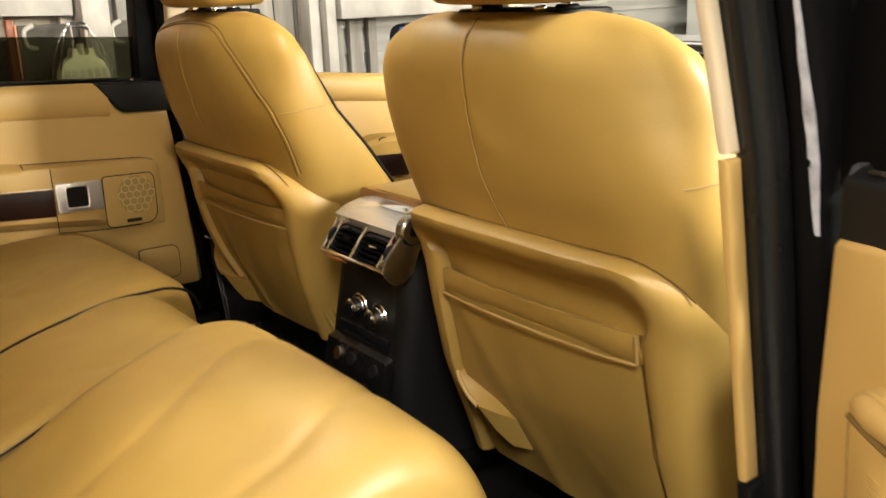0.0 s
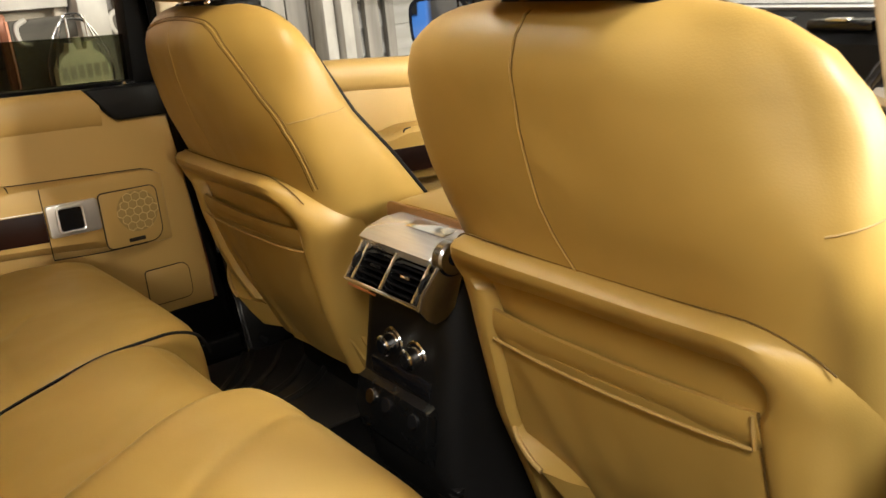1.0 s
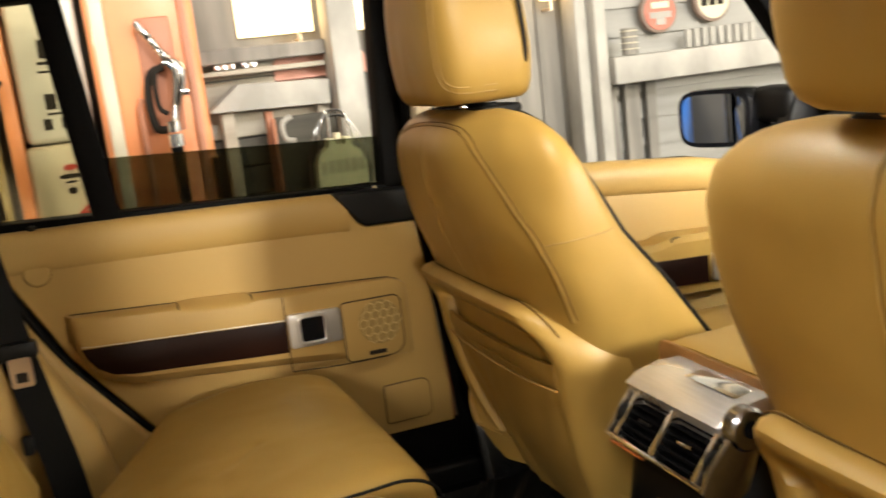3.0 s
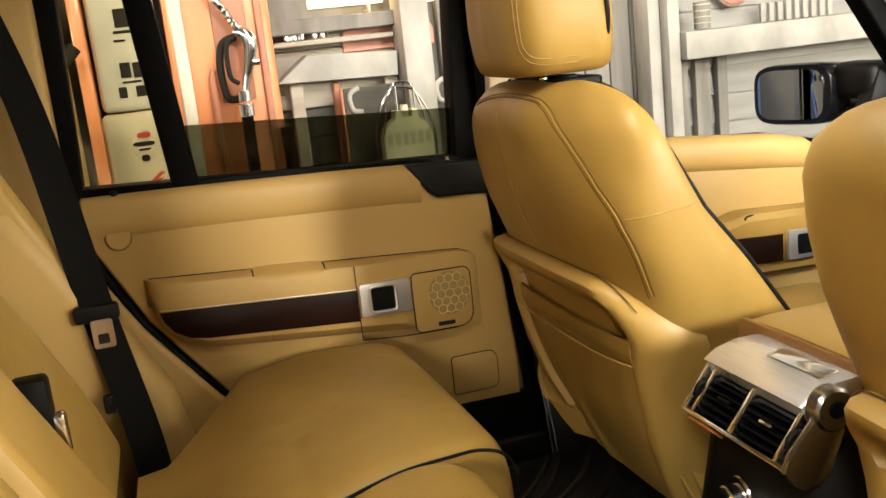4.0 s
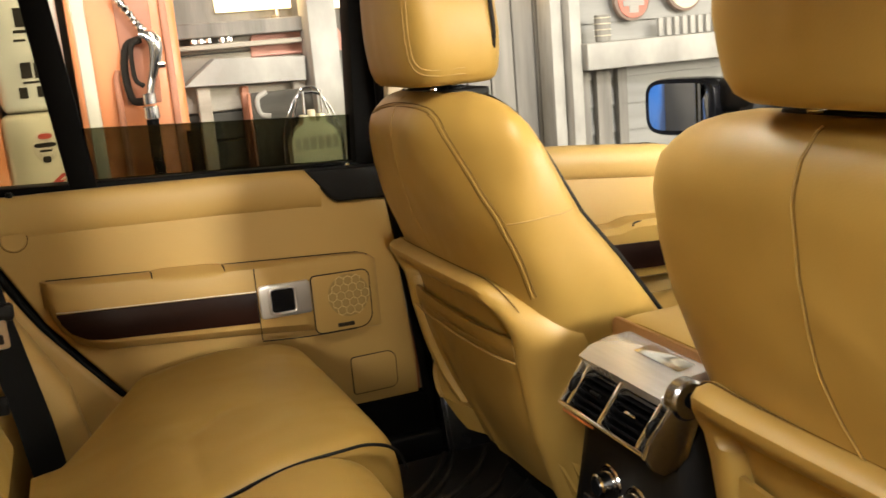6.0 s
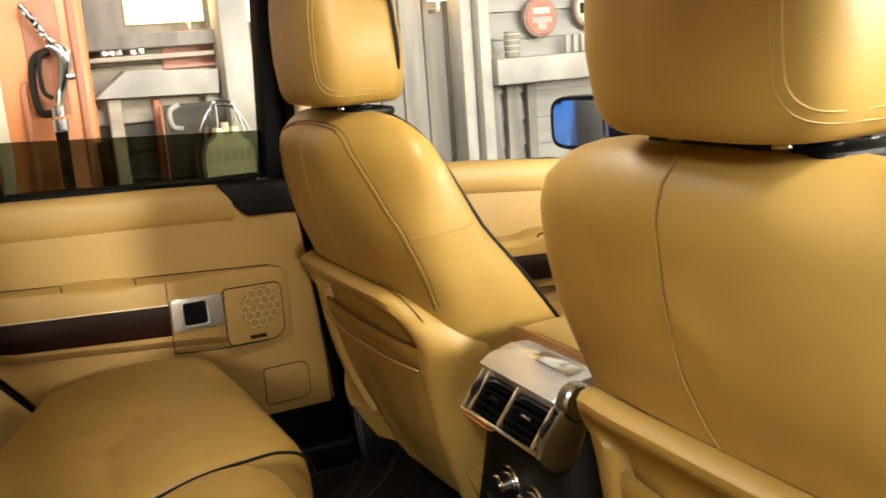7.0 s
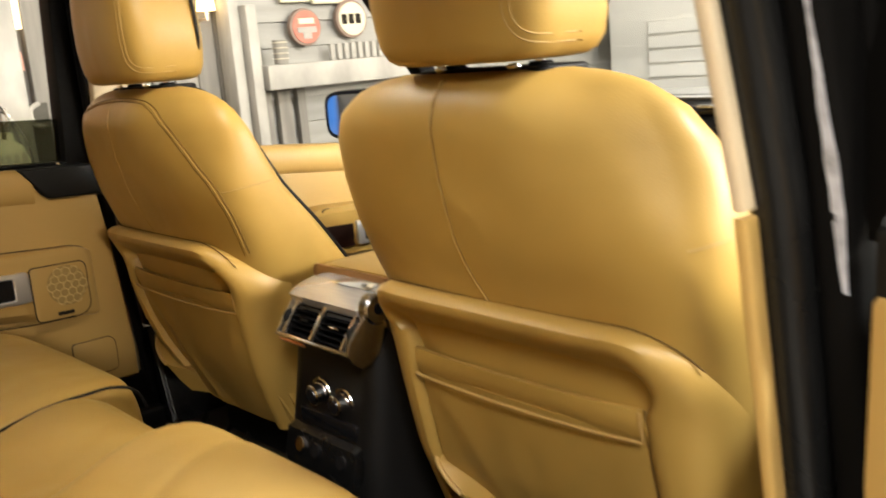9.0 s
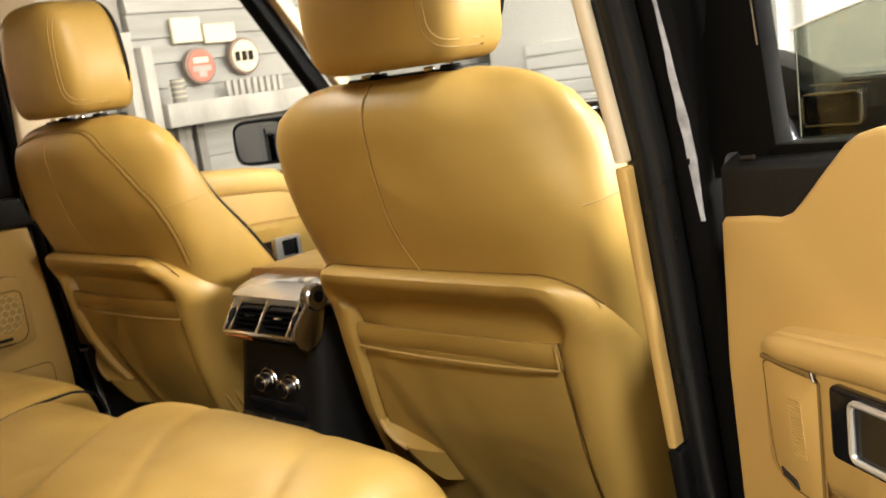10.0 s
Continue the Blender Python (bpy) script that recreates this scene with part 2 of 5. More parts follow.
def ramp(x, table):
    """Smooth interpolation in a short table of (x, value) pairs."""
    xs, ys = zip(*table)
    if x <= xs[0]:
        return ys[0]
    for a, b, p, q in zip(xs, xs[1:], ys, ys[1:]):
        if x <= b:
            t = (x - a) / (b - a)
            return p + (q - p) * t
    return ys[-1]


def sup(a, e):
    c = math.cos(a)
    return math.copysign(abs(c) ** (2 / e), c)


def cylinder(centre, axis, r, length, n=24, bevel=0.002, bm=None):
    c, d = Vector(centre), Vector(axis).normalized()
    s = d.orthogonal().normalized()
    o = d.cross(s)
    rings = []
    for off, rr in ((-length / 2, r - bevel), (-length / 2 + bevel, r), (length / 2 - bevel, r), (length / 2, r - bevel)):
        rings.append([c + d * off + rr * (math.cos(2 * math.pi * k / n) * s + math.sin(2 * math.pi * k / n) * o) for k in range(n)])
    return loft(rings, bm)


# ---------------------------------------------------------------- front seats
BOARD_Y = [(0.70, 0.05), (0.85, 0.0), (0.96, -0.018), (1.06, -0.030), (1.16, -0.048)]
BACK_Y = [(0.70, 0.05), (0.85, 0.0), (0.96, -0.020), (1.04, -0.034), (1.09, -0.050), (1.15, -0.072), (1.22, -0.088), (1.28, -0.094), (1.33, -0.088)]
CORE_Y = [(0.70, 0.05), (0.85, 0.0), (0.96, -0.018), (1.06, -0.030), (1.16, -0.048), (1.26, -0.062), (1.33, -0.07)]
FRONT_Y = [(0.70, 0.36), (0.85, 0.33), (0.96, 0.27), (1.06, 0.18), (1.16, 0.095), (1.26, 0.035), (1.33, 0.0)]
HALF = [(0.70, 0.190), (0.85, 0.208), (0.96, 0.232), (1.04, 0.251), (1.1, 0.262), (1.2, 0.267), (1.255, 0.260), (1.285, 0.243), (1.305, 0.215), (1.318, 0.18), (1.325, 0.13)]
ROUND = [(1.08, 3.4), (1.2, 2.5), (1.32, 2.05)]
REAR_ROUND = [(1.08, 3.4), (1.2, 3.1), (1.29, 2.8), (1.32, 2.3)]
SHRINK = [(1.27, 1.0), (1.30, 0.9), (1.318, 0.68), (1.325, 0.35)]


OUTER = [1]    # +1 while the seat in hand has its door on the right


def seat_point(z, a, out=0.0):
    """A place on the backrest's skin: a runs round from the right (0) by the rear (270 degrees)."""
    yb, yf, h = ramp(z, CORE_Y), ramp(z, FRONT_Y), ramp(z, HALF)
    if math.cos(a) * OUTER[0] > 0:
        h -= ramp(z, [(1.14, 0.0), (1.22, 0.010), (1.26, 0.020), (1.30, 0.026), (1.325, 0.02)])
        if OUTER[0] < 0:
            h -= ramp(z, [(0.70, 0.11), (0.80, 0.095), (0.85, 0.062), (0.90, 0.026), (0.95, 0.0)])
    if math.cos(a) > 0 and OUTER[0] > 0:
        h += ramp(z, [(0.70, 0.048), (0.96, 0.026), (1.04, 0.010), (1.10, 0.0)])
    k = ramp(z, SHRINK)
    c, d, e = (yb + yf) / 2, (yf - yb) / 2 * k, ramp(z, ROUND)
    if math.sin(a) < 0:
        d, e = (c - ramp(z, BACK_Y)) * k, ramp(z, REAR_ROUND)
        if math.cos(a) > 0 and OUTER[0] > 0:
            e += ramp(z, [(1.06, 1.2), (1.14, 0.7), (1.24, 0.0)])
    x, y = sup(a, e) * (h + out), c + sup(a - math.pi / 2, e) * (d + out)
    # the shoulders roll forward
    rear = min(1.0, max(0.0, (yf - y) / (yf - yb)))
    roll = (0.088 if OUTER[0] > 0 else 0.05) * ramp(z, [(1.15, 0.0), (1.20, 0.2), (1.30, 1.0)]) * max(0.0, (x - 0.07) / 0.18) ** 1.2
    room = 0.9 * max(0.0, yf - y)
    y += roll * rear * room / (roll * rear + room + 1e-6)
    return Vector((x, y, z))


def rear_point(x, z, out=0.0):
    """The place on the backrest's rear skin at x across and z up."""
    e = ramp(z, REAR_ROUND)
    c = min(1.0, abs(x) / ramp(z, HALF)) ** (e / 2)
    return seat_point(z, (math.pi * 1.5 + math.copysign(math.asin(c), x)), out)


SIDE_BAR = [(0.006, 0.06), (0.006, 0.026), (0.003, 0.008), (-0.007, -0.006), (-0.024, -0.015), (-0.042, -0.017), (-0.055, -0.015), (-0.062, -0.009), (-0.067, 0.006), (-0.067, 0.03)]
TOP_BAR = [(0.004, 0.03), (0.004, -0.012), (0.002, -0.028), (-0.004, -0.036), (-0.012, -0.037), (-0.021, -0.032), (-0.032, -0.020), (-0.044, -0.006), (-0.058, 0.006), (-0.070, 0.022)]


def front_seat(m, outer):
    """outer: +1 where the door lies on the seat's right."""
    OUTER[0] = outer
    seat = thing("front_seat", "tan leather front seat with black piping and a map pocket", "car seat", m, "front seats")
    foot = 0.70 if outer > 0 else 0.745
    zs = [foot + (1.255 - foot) * i / 22 for i in range(22)] + [1.255, 1.27, 1.285, 1.297, 1.307, 1.314, 1.320, 1.324, 1.325]
    n = 72
    part("backrest", loft([[seat_point(z, 2 * math.pi * k / n) for k in range(n)] for z in zs]), LEATHER, seat)
    # piping along both front edges, over the shoulders
    for side in (0.62, math.pi - 0.62):
        line = [seat_point(z, side, 0.002) for z in [0.90 + 0.02 * i for i in range(19)] + [1.29, 1.30, 1.309, 1.315, 1.319]]
        part("piping", tube(line, 0.0032, 8), PIPING, seat, "black piping cord")
    # seams
    left = [(-0.030, 1.320), (-0.030, 1.286), (-0.029, 1.232), (-0.029, 1.169), (-0.022, 1.115), (-0.006, 1.075)]
    right = [(-0.175, 1.294), (-0.10, 1.306), (-0.03, 1.311), (0.06, 1.310), (0.11, 1.300), (0.145, 1.275), (0.175, 1.245), (0.205, 1.212), (0.235, 1.165), (0.240, 1.115), (0.233, 1.06)]
    runs = [(left, 0.0, 0.0004, LEATHER), (right, 0.0, 0.0008, GROOVE), (right, 0.004, 0.0013, LEATHER), (right, 0.008, 0.0006, GROOVE)]
    if outer > 0:
        runs = [(left, 0.0, 0.0011, LEATHER), (left, -0.003, 0.0004, GROOVE)]
    for line, gap, r, thread in runs:
        pts = [rear_point(p.x - (gap if p.x > 0.1 or gap < 0 else 0), p.y - max(0.0, gap) * 0.6, 0.0002) for p in smooth_line([(q, z, 0) for q, z in line], 10)]
        part("seam", tube(pts, r, 6), thread, seat)
    cross = [seat_point(1.163 + 0.012 * i / 8, radians(328 + 44 * i / 8), 0.0004) for i in range(9)]
    part("seam", tube(cross, 0.0009, 6), STITCH, seat)
    # padded board with the map pocket
    def board_half(z):
        return ramp(z, [(0.76, 0.208), (0.85, 0.220), (1.0, 0.234), (1.05, 0.238)])

    def board(p):
        z = p.z
        base = ramp(z, BOARD_Y)
        u = min(1, abs(p.x) / 0.262)
        return Vector((p.x, p.y + base + 0.045 * u ** 6, z))
    # side roll, top roll and other side roll as one swept cushion
    path, lift, bend, round_r = [], 1.014 if outer > 0 else 1.009, 0.064, 0.088
    low = 0.70 if outer > 0 else 0.81
    for i in range(14):
        z = low + i * (lift - low) / 14
        path.append((-board_half(z) + (ramp(z, [(0.70, 0.13), (0.80, 0.115), (0.85, 0.072), (0.90, 0.030), (0.96, 0.0)]) if outer < 0 else 0.0), z, (-1, 0)))
    for k in range(1, 9):
        a = radians(180 - 90 * k / 8)
        path.append((-board_half(lift) + bend + bend * math.cos(a), lift + bend * math.sin(a), (math.cos(a), math.sin(a))))
    top_x = board_half(lift) - bend
    spread = 0.015 if outer > 0 else 0.0
    far_x, fall = board_half(lift) + spread - round_r, lift + bend - round_r
    for k in range(1, 12):
        path.append((-top_x + (top_x + far_x) * k / 12, lift + bend, (0, 1)))
    for k in range(0, 11):
        a = radians(90 - 9 * k)
        path.append((far_x + round_r * math.cos(a), fall + round_r * math.sin(a), (math.cos(a), math.sin(a))))
    for i in range(13, -1, -1):
        z = foot + i * (fall - foot) / 14
        path.append((board_half(z) + spread + (0.05 * max(0.0, 1.0 - z)), z, (1, 0)))
    rings = []
    for x, z, (dx, dz) in path:
        ring = []
        w = max(0.0, dz) ** 1.3
        for (da, ya), (db, yb) in zip(SIDE_BAR, TOP_BAR):
            d, y = da + (db - da) * w, ya + (yb - ya) * w
            if z < 1.0:
                d *= 1 - 1.3 * (1.0 - z)
            if x > 0 and d < 0:
                d *= 1 + (0.18 if outer > 0 else -0.42) * max(0.0, dx)
            ring.append(board(Vector((x + dx * d, y, z + dz * d))))
        rings.append(ring)
    part("pocket_surround", loft(rings), LEATHER, seat, "padded tan leather surround")
    rim = [board(Vector((x + dx * 0.0055, -0.013, z + dz * 0.0055))) for x, z, (dx, dz) in path if dz > 0.55]
    part("top_crease", tube(rim, 0.0009, 6), GROOVE, seat)
    # pocket sheet, flap above it, and its hem
    def sheet(x0, x1, z0, z1, lift, thick, sag=0.0, fold=0.0):
        bm = bmesh.new()
        nx, nz = 40, 16
        front, back = [], []
        for j in range(nz + 1):
            for i in range(nx + 1):
                u, v = i / nx, j / nz
                x, z = x0 + (x1 - x0) * u, z0 + (z1 - z0) * v
                x += (0.032 if u > 0.5 else 0.018) * abs(2 * u - 1) * (1 - v) * min(1, (z1 - z0) / 0.2)
                if outer < 0 and u < 0.5:
                    x += 0.120 * (1 - 2 * u) * (1 - v) ** 1.6 * min(1, (z1 - z0) / 0.2)
                y = -lift - sag * math.sin(math.pi * u) * v ** 2 - 0.004 * math.sin(math.pi * v) - fold * (0.0040 * math.exp(-((u - 0.08 - 0.40 * (1 - v)) / 0.075) ** 2) + 0.0022 * math.exp(-((u - 0.95 + 0.25 * (1 - v)) / 0.06) ** 2) * v - 0.006 * math.exp(-((u - 0.16) / 0.16) ** 2 - ((v - 0.55) / 0.3) ** 2))
                p = board(Vector((x, y, z)))
                front.append(bm.verts.new(p))
                back.append(bm.verts.new(p + Vector((0, thick, 0))))
        at = lambda i, j: j * (nx + 1) + i
        for j in range(nz):
            for i in range(nx):
                bm.faces.new((front[at(i, j)], front[at(i + 1, j)], front[at(i + 1, j + 1)], front[at(i, j + 1)]))
                bm.faces.new((back[at(i, j)], back[at(i, j + 1)], back[at(i + 1, j + 1)], back[at(i + 1, j)]))
        rim = [at(i, 0) for i in range(nx)] + [at(nx, j) for j in range(nz)] + [at(i, nz) for i in range(nx, 0, -1)] + [at(0, j) for j in range(nz, 0, -1)]
        for q, w in zip(rim, rim[1:] + rim[:1]):
            bm.faces.new((front[q], back[q], back[w], front[w]))
        return bm
    wide = 0.0 if outer > 0 else 0.026
    part("back_panel", sheet(-0.176, 0.176 + wide, foot, 1.040, -0.010, 0.02), LEATHER, seat)
    part("pocket_sheet", sheet(-0.168, 0.172 + wide, foot + 0.005, 0.966, 0.004, 0.004, 0.008, 1.0), LEATHER, seat)
    part("pocket_flap", sheet(-0.168, 0.174 + wide, 0.959, 0.994, 0.007, 0.006, 0.008), LEATHER, seat, "turned leather edge of the map pocket")
    hem = [board(Vector((-0.166 + (0.338 + wide) * i / 12, -0.0135 - 0.007 * math.sin(math.pi * i / 12), 0.961))) for i in range(13)]
    hem += [board(Vector((0.1735 + wide, -0.0125, 0.961 + 0.033 * i / 4))) for i in range(5)]
    part("pocket_hem", tube(hem, 0.0019, 6), TRIM, seat, "pale piped hem")
    crease = [board(Vector((0.1765 + wide + 0.030 * (0.96 - z), -0.007, z))) for z in [foot + 0.01 + (0.985 - foot) * i / 12 for i in range(13)]]
    part("pocket_crease", tube(crease, 0.0016, 6), GROOVE, seat)
    # loop of the side pocket low on the left
    loop = smooth_line([(-0.196, 0.05, 0.895), (-0.190, 0.015, 0.865), (-0.172, -0.004, 0.835), (-0.14, -0.014, 0.818), (-0.112, -0.018, 0.81)], 6)
    part("side_pocket", loft([[p, p + Vector((0.006, 0.008, -0.016)), p + Vector((0.018, 0.016, -0.034)), p + Vector((0.040, 0.026, -0.052)), p + Vector((0.08, 0.05, -0.055)), p + Vector((0.06, 0.03, -0.01)), p + Vector((0.03, 0.010, -0.004))] for p in loop]), LEATHER, seat)
    part("side_pocket_hem", tube(loop, 0.0036, 8), TRIM, seat, "pale piped hem")
    # headrest
    head = []
    for z, k in [(1.334, 0.6), (1.336, 0.77), (1.342, 0.87), (1.355, 0.94), (1.375, 0.975), (1.40, 1.0), (1.43, 1.0), (1.46, 0.985), (1.485, 0.95), (1.503, 0.89), (1.516, 0.79), (1.524, 0.66), (1.529, 0.5), (1.531, 0.3)]:
        w, d = 0.128 * k * (1 - 0.10 * max(0, (z - 1.40) / 0.13)), 0.073 * (0.35 + 0.65 * k)
        c = -0.032 - 0.04 * (z - 1.40)
        head.append([(w * sup(2 * math.pi * q / 56, 4.0), c + d * sup(2 * math.pi * q / 56 - math.pi / 2, 4.0), z) for q in range(56)])
    rest = part("headrest", loft(head), LEATHER, seat)
    rim = []
    for q in range(44):
        a = 2 * math.pi * q / 44
        w = 0.1265 * sup(a, 3.2)
        z = 1.436 + 0.092 * sup(a - math.pi / 2, 3.0)
        rim.append((w * (1 - 0.10 * max(0, (z - 1.40) / 0.13)), 0.014 - 0.04 * (z - 1.40), z))
    part("headrest_piping", tube(rim, 0.0032, 8, closed=True), PIPING, rest, "black piping cord")
    kz = [(1.334, 0.6), (1.336, 0.77), (1.342, 0.87), (1.355, 0.94), (1.375, 0.975), (1.40, 1.0), (1.43, 1.0), (1.46, 0.985), (1.485, 0.95), (1.503, 0.89), (1.516, 0.79), (1.524, 0.66)]

    def rear_head(x, z):
        k = ramp(z, kz)
        w, d = 0.128 * k * (1 - 0.10 * max(0, (z - 1.40) / 0.13)), 0.073 * (0.35 + 0.65 * k)
        return Vector((x, -0.032 - 0.04 * (z - 1.40) - d * max(0.0, 1 - abs(x / w) ** 4) ** 0.25 - 0.0003, z))
    for g in (0.0, 0.008):
        pts = [rear_head(0.090 + g, 1.518 - 0.138 * i / 12) for i in range(13)]
        pts += [rear_head(0.090 + g + (0.028 - g) * (1 - math.cos(a)), 1.380 - (0.031 - g) * math.sin(a)) for a in [radians(9 * i) for i in range(1, 11)]]
        pts += [rear_head(0.120 + 0.0015 * i, 1.349 + g) for i in range(1, 4)]
        part("headrest_seam", tube(pts, 0.0007, 6), STITCH, rest)
    for x in (-0.062, 0.062):
        post = part("headrest_post", cylinder((x, -0.02, 1.34), (0, 0, 1), 0.0055, 0.07, 12), CHROME, rest, "polished steel post")
    for x in (-0.062, 0.062):
        part("post_collar", cylinder((x, -0.02, 1.327), (0, 0, 1), 0.013, 0.010, 16), BLACK, rest, "black plastic collar")
    part("guide_plate", prism(rounded(-0.10, 0.10, -0.050, 0.02, 0.02), "z", 1.316, 1.328, 0.004, 2), BLACK, seat, "black plastic guide plate")
    for x in (-0.05, 0.055):
        part("release_button", cylinder((x, -0.052, 1.329), (1, 0, 0.1), 0.003, 0.016, 10), CHROME, seat, "small chrome release")
    # cushion, base and lower valance
    cush = []
    for y, k in [(0.16, 0.9), (0.18, 1.0), (0.3, 1.02), (0.45, 1.05), (0.56, 1.04), (0.61, 0.98), (0.64, 0.85)]:
        cush.append([(0.255 * k * sup(2 * math.pi * q / 32, 4), y, 0.80 + 0.085 * k * sup(2 * math.pi * q / 32 - math.pi / 2, 4)) for q in range(32)])
    part("cushion", loft(cush), LEATHER, seat)
    part("valance", box(-0.19 if outer > 0 else -0.15, 0.20, 0.09, 0.5, foot - 0.03, 0.79, 0.02, 3), LEATHER, seat, "tan plastic seat valance")
    part("seat_base", box(-0.17, 0.17, 0.12, 0.48, 0.605, foot - 0.025, 0.006), BLACK, seat, "black seat runner")
    return seat


front_seat(pose(-0.420, -0.006, 0), -1)
front_seat(pose(0.405, -0.006, 0), 1)


# ---------------------------------------------------------------- rear bench
def bench_profile(crown, square=0.0):
    """y, z round the cushion, from the back edge over the top and nose to the underside."""
    return smooth_line([(0, -0.66, 0.872), (0, -0.58, 0.885), (0, -0.48, 0.895 + crown * 0.6), (0, -0.36, 0.90 + crown), (0, -0.27, 0.897 + crown), (0, -0.215, 0.880 + crown * 0.9 + 0.013 * square),
                        (0, -0.180, 0.848 + crown * 0.5 + 0.032 * square), (0, -0.166, 0.80 + 0.036 * square), (0, -0.172, 0.74), (0, -0.20, 0.70)], 18) + [Vector((0, -0.42, 0.70)), Vector((0, -0.66, 0.70))]


def off_line(x, y, line):
    """Distance in plan from a bent line."""
    best = 9.0
    for (ax, ay), (bx, by) in zip(line, line[1:]):
        t = max(0.0, min(1.0, ((x - ax) * (bx - ax) + (y - ay) * (by - ay)) / ((bx - ax) ** 2 + (by - ay) ** 2)))
        best = min(best, math.hypot(x - ax - t * (bx - ax), y - ay - t * (by - ay)))
    return best


LEFT_SEAMS = [[(-0.352, -0.45), (-0.375, -0.42), (-0.395, -0.398)], [(-0.352, -0.45), (-0.28, -0.456), (-0.16, -0.46)]]
RIGHT_SEAMS = [[(0.12, -0.17), (0.19, -0.231), (0.26, -0.35), (0.332, -0.483), (0.34, -0.62)], [(0.36, -0.19), (0.44, -0.292), (0.50, -0.40), (0.52, -0.55)]]


def sunk(x, y, seams):
    d = min([off_line(x, y, s) for s in seams], default=9.0)
    return 0.0023 * math.exp(-(d / 0.011) ** 2) - 0.0004 * math.exp(-((d - 0.035) / 0.022) ** 2)


def bench_part(x0, x1, crown, skew0, skew1, ends=(0.05, 0.05), seams=(), nose=0.0, corner=0.0, edge=0.0, fall=0.034, square=0.0, sag=0.0):
    rings = []
    n = 110
    for i in range(n + 1):
        u = i / n
        near = min(u * (x1 - x0) / ends[0], (1 - u) * (x1 - x0) / ends[1], 1.0)
        k = math.sqrt(max(0.0, 1 - (1 - near) ** 2.2))
        prof = bench_profile(crown * (edge + (1 - edge) * math.sin(math.pi * u) ** 0.35), square)
        ring = []
        for p in prof:
            back = (-0.2 - p.y) / 0.46
            xa, xb = x0 + skew0 * back + corner * min(1.0, max(0.0, (-0.49 - p.y) / 0.13)), x1 + skew1 * back
            drop = (1 - k) * fall
            p = p - Vector((0, nose * min(1.0, max(0.0, (p.y + 0.42) / 0.2)), 0))
            x = xa + (xb - xa) * u
            dip = sunk(x, p.y, seams) if p.z > 0.80 and seams else 0.0
            ring.append((x, p.y - drop * min(1.0, max(0.0, (p.y + 0.34) / 0.14)), p.z - dip - (drop + sag * (1 - u) ** 1.5 if p.z > 0.72 else 0)))
        rings.append(ring)
    return loft(rings)


bench = thing("rear_bench", "tan leather rear bench seat with three cushions and black piping", "car seat")
cl = part("cushion", bench_part(-0.735, -0.200, 0.030, 0.0, 0.10, seams=LEFT_SEAMS, nose=0.034, corner=0.24, edge=0.85, fall=0.020, square=1.0, sag=0.020), LEATHER, bench)
part("cushion", bench_part(-0.196, 0.078, 0.027, 0.10, 0.09, (0.03, 0.03), nose=0.072, edge=0.9, fall=0.016, square=0.4), LEATHER, bench)
cr = part("cushion", bench_part(0.074, 0.590, 0.068, 0.09, 0.0, (0.06, 0.07), RIGHT_SEAMS, nose=0.042, edge=0.7), LEATHER, bench)


def cushion_top(x, y):
    """Height of the outer cushion's skin in plan."""
    xa, xb = -0.735, -0.200 + 0.10 * (-0.2 - y) / 0.46
    prof = [p for p in bench_profile(0.030 * (0.85 + 0.15 * math.sin(math.pi * (x - xa) / (xb - xa)) ** 0.35)) if p.z > 0.84]
    return min(prof, key=lambda p: abs(p.y - y)).z - 0.020 * ((xb - x) / (xb - xa)) ** 1.5


# dark cord in the sunk seam stands in for the crease's shade
leg = [Vector((-0.352 + 0.12 * i / 12, -0.45 - 0.008 * i / 12, 0)) for i in range(13)]
part("seam", tube([Vector((p.x, p.y, cushion_top(p.x, p.y) - 0.0044)) for p in leg], 0.0013, 6), STITCH, cl)


def bench_line(x, skew, crown, lift, y_end=-0.62, square=0.0):
    return [Vector((x + skew * (-0.2 - p.y) / 0.46, p.y, p.z + lift)) for p in bench_profile(crown, square) if p.z > 0.80 and y_end < p.y < -0.17]


part("piping", tube([p - Vector((0, 0.032 * min(1.0, max(0.0, (p.y + 0.42) / 0.2)), 0)) for p in bench_line(-0.198, 0.10, 0.0265, -0.0075, square=1.0)], 0.0023, 8), PIPING, cl, "black piping cord")
part("piping", tube([p - Vector((0, 0.066 * min(1.0, max(0.0, (p.y + 0.42) / 0.2)), 0)) for p in bench_line(0.076, 0.09, 0.033, -0.010, square=0.3)], 0.0016, 8), PIPING, cr, "black piping cord")


def bench_back(x0, x1, lift, back=0.0):
    rings = []
    n = 20
    for i in range(n + 1):
        u = i / n
        near = min(u, 1 - u, 0.12) / 0.12
        k = math.sqrt(max(0, 1 - (1 - near) ** 2))
        x = x0 + (x1 - x0) * u
        ring = []
        for z, d in ((0.86, 0.0), (0.92, 0.012), (1.0, 0.015), (1.1, 0.014), (1.2, 0.015), (1.3, 0.01), (1.345, -0.012), (1.36, -0.05), (1.35, -0.10), (1.1, -0.12), (0.86, -0.12)):
            y = -0.632 - back - 0.5 * (z - 0.89)
            ring.append((x, y + (d + lift) * k if d > -0.02 else y + d, z))
        rings.append(ring)
    return loft(rings)


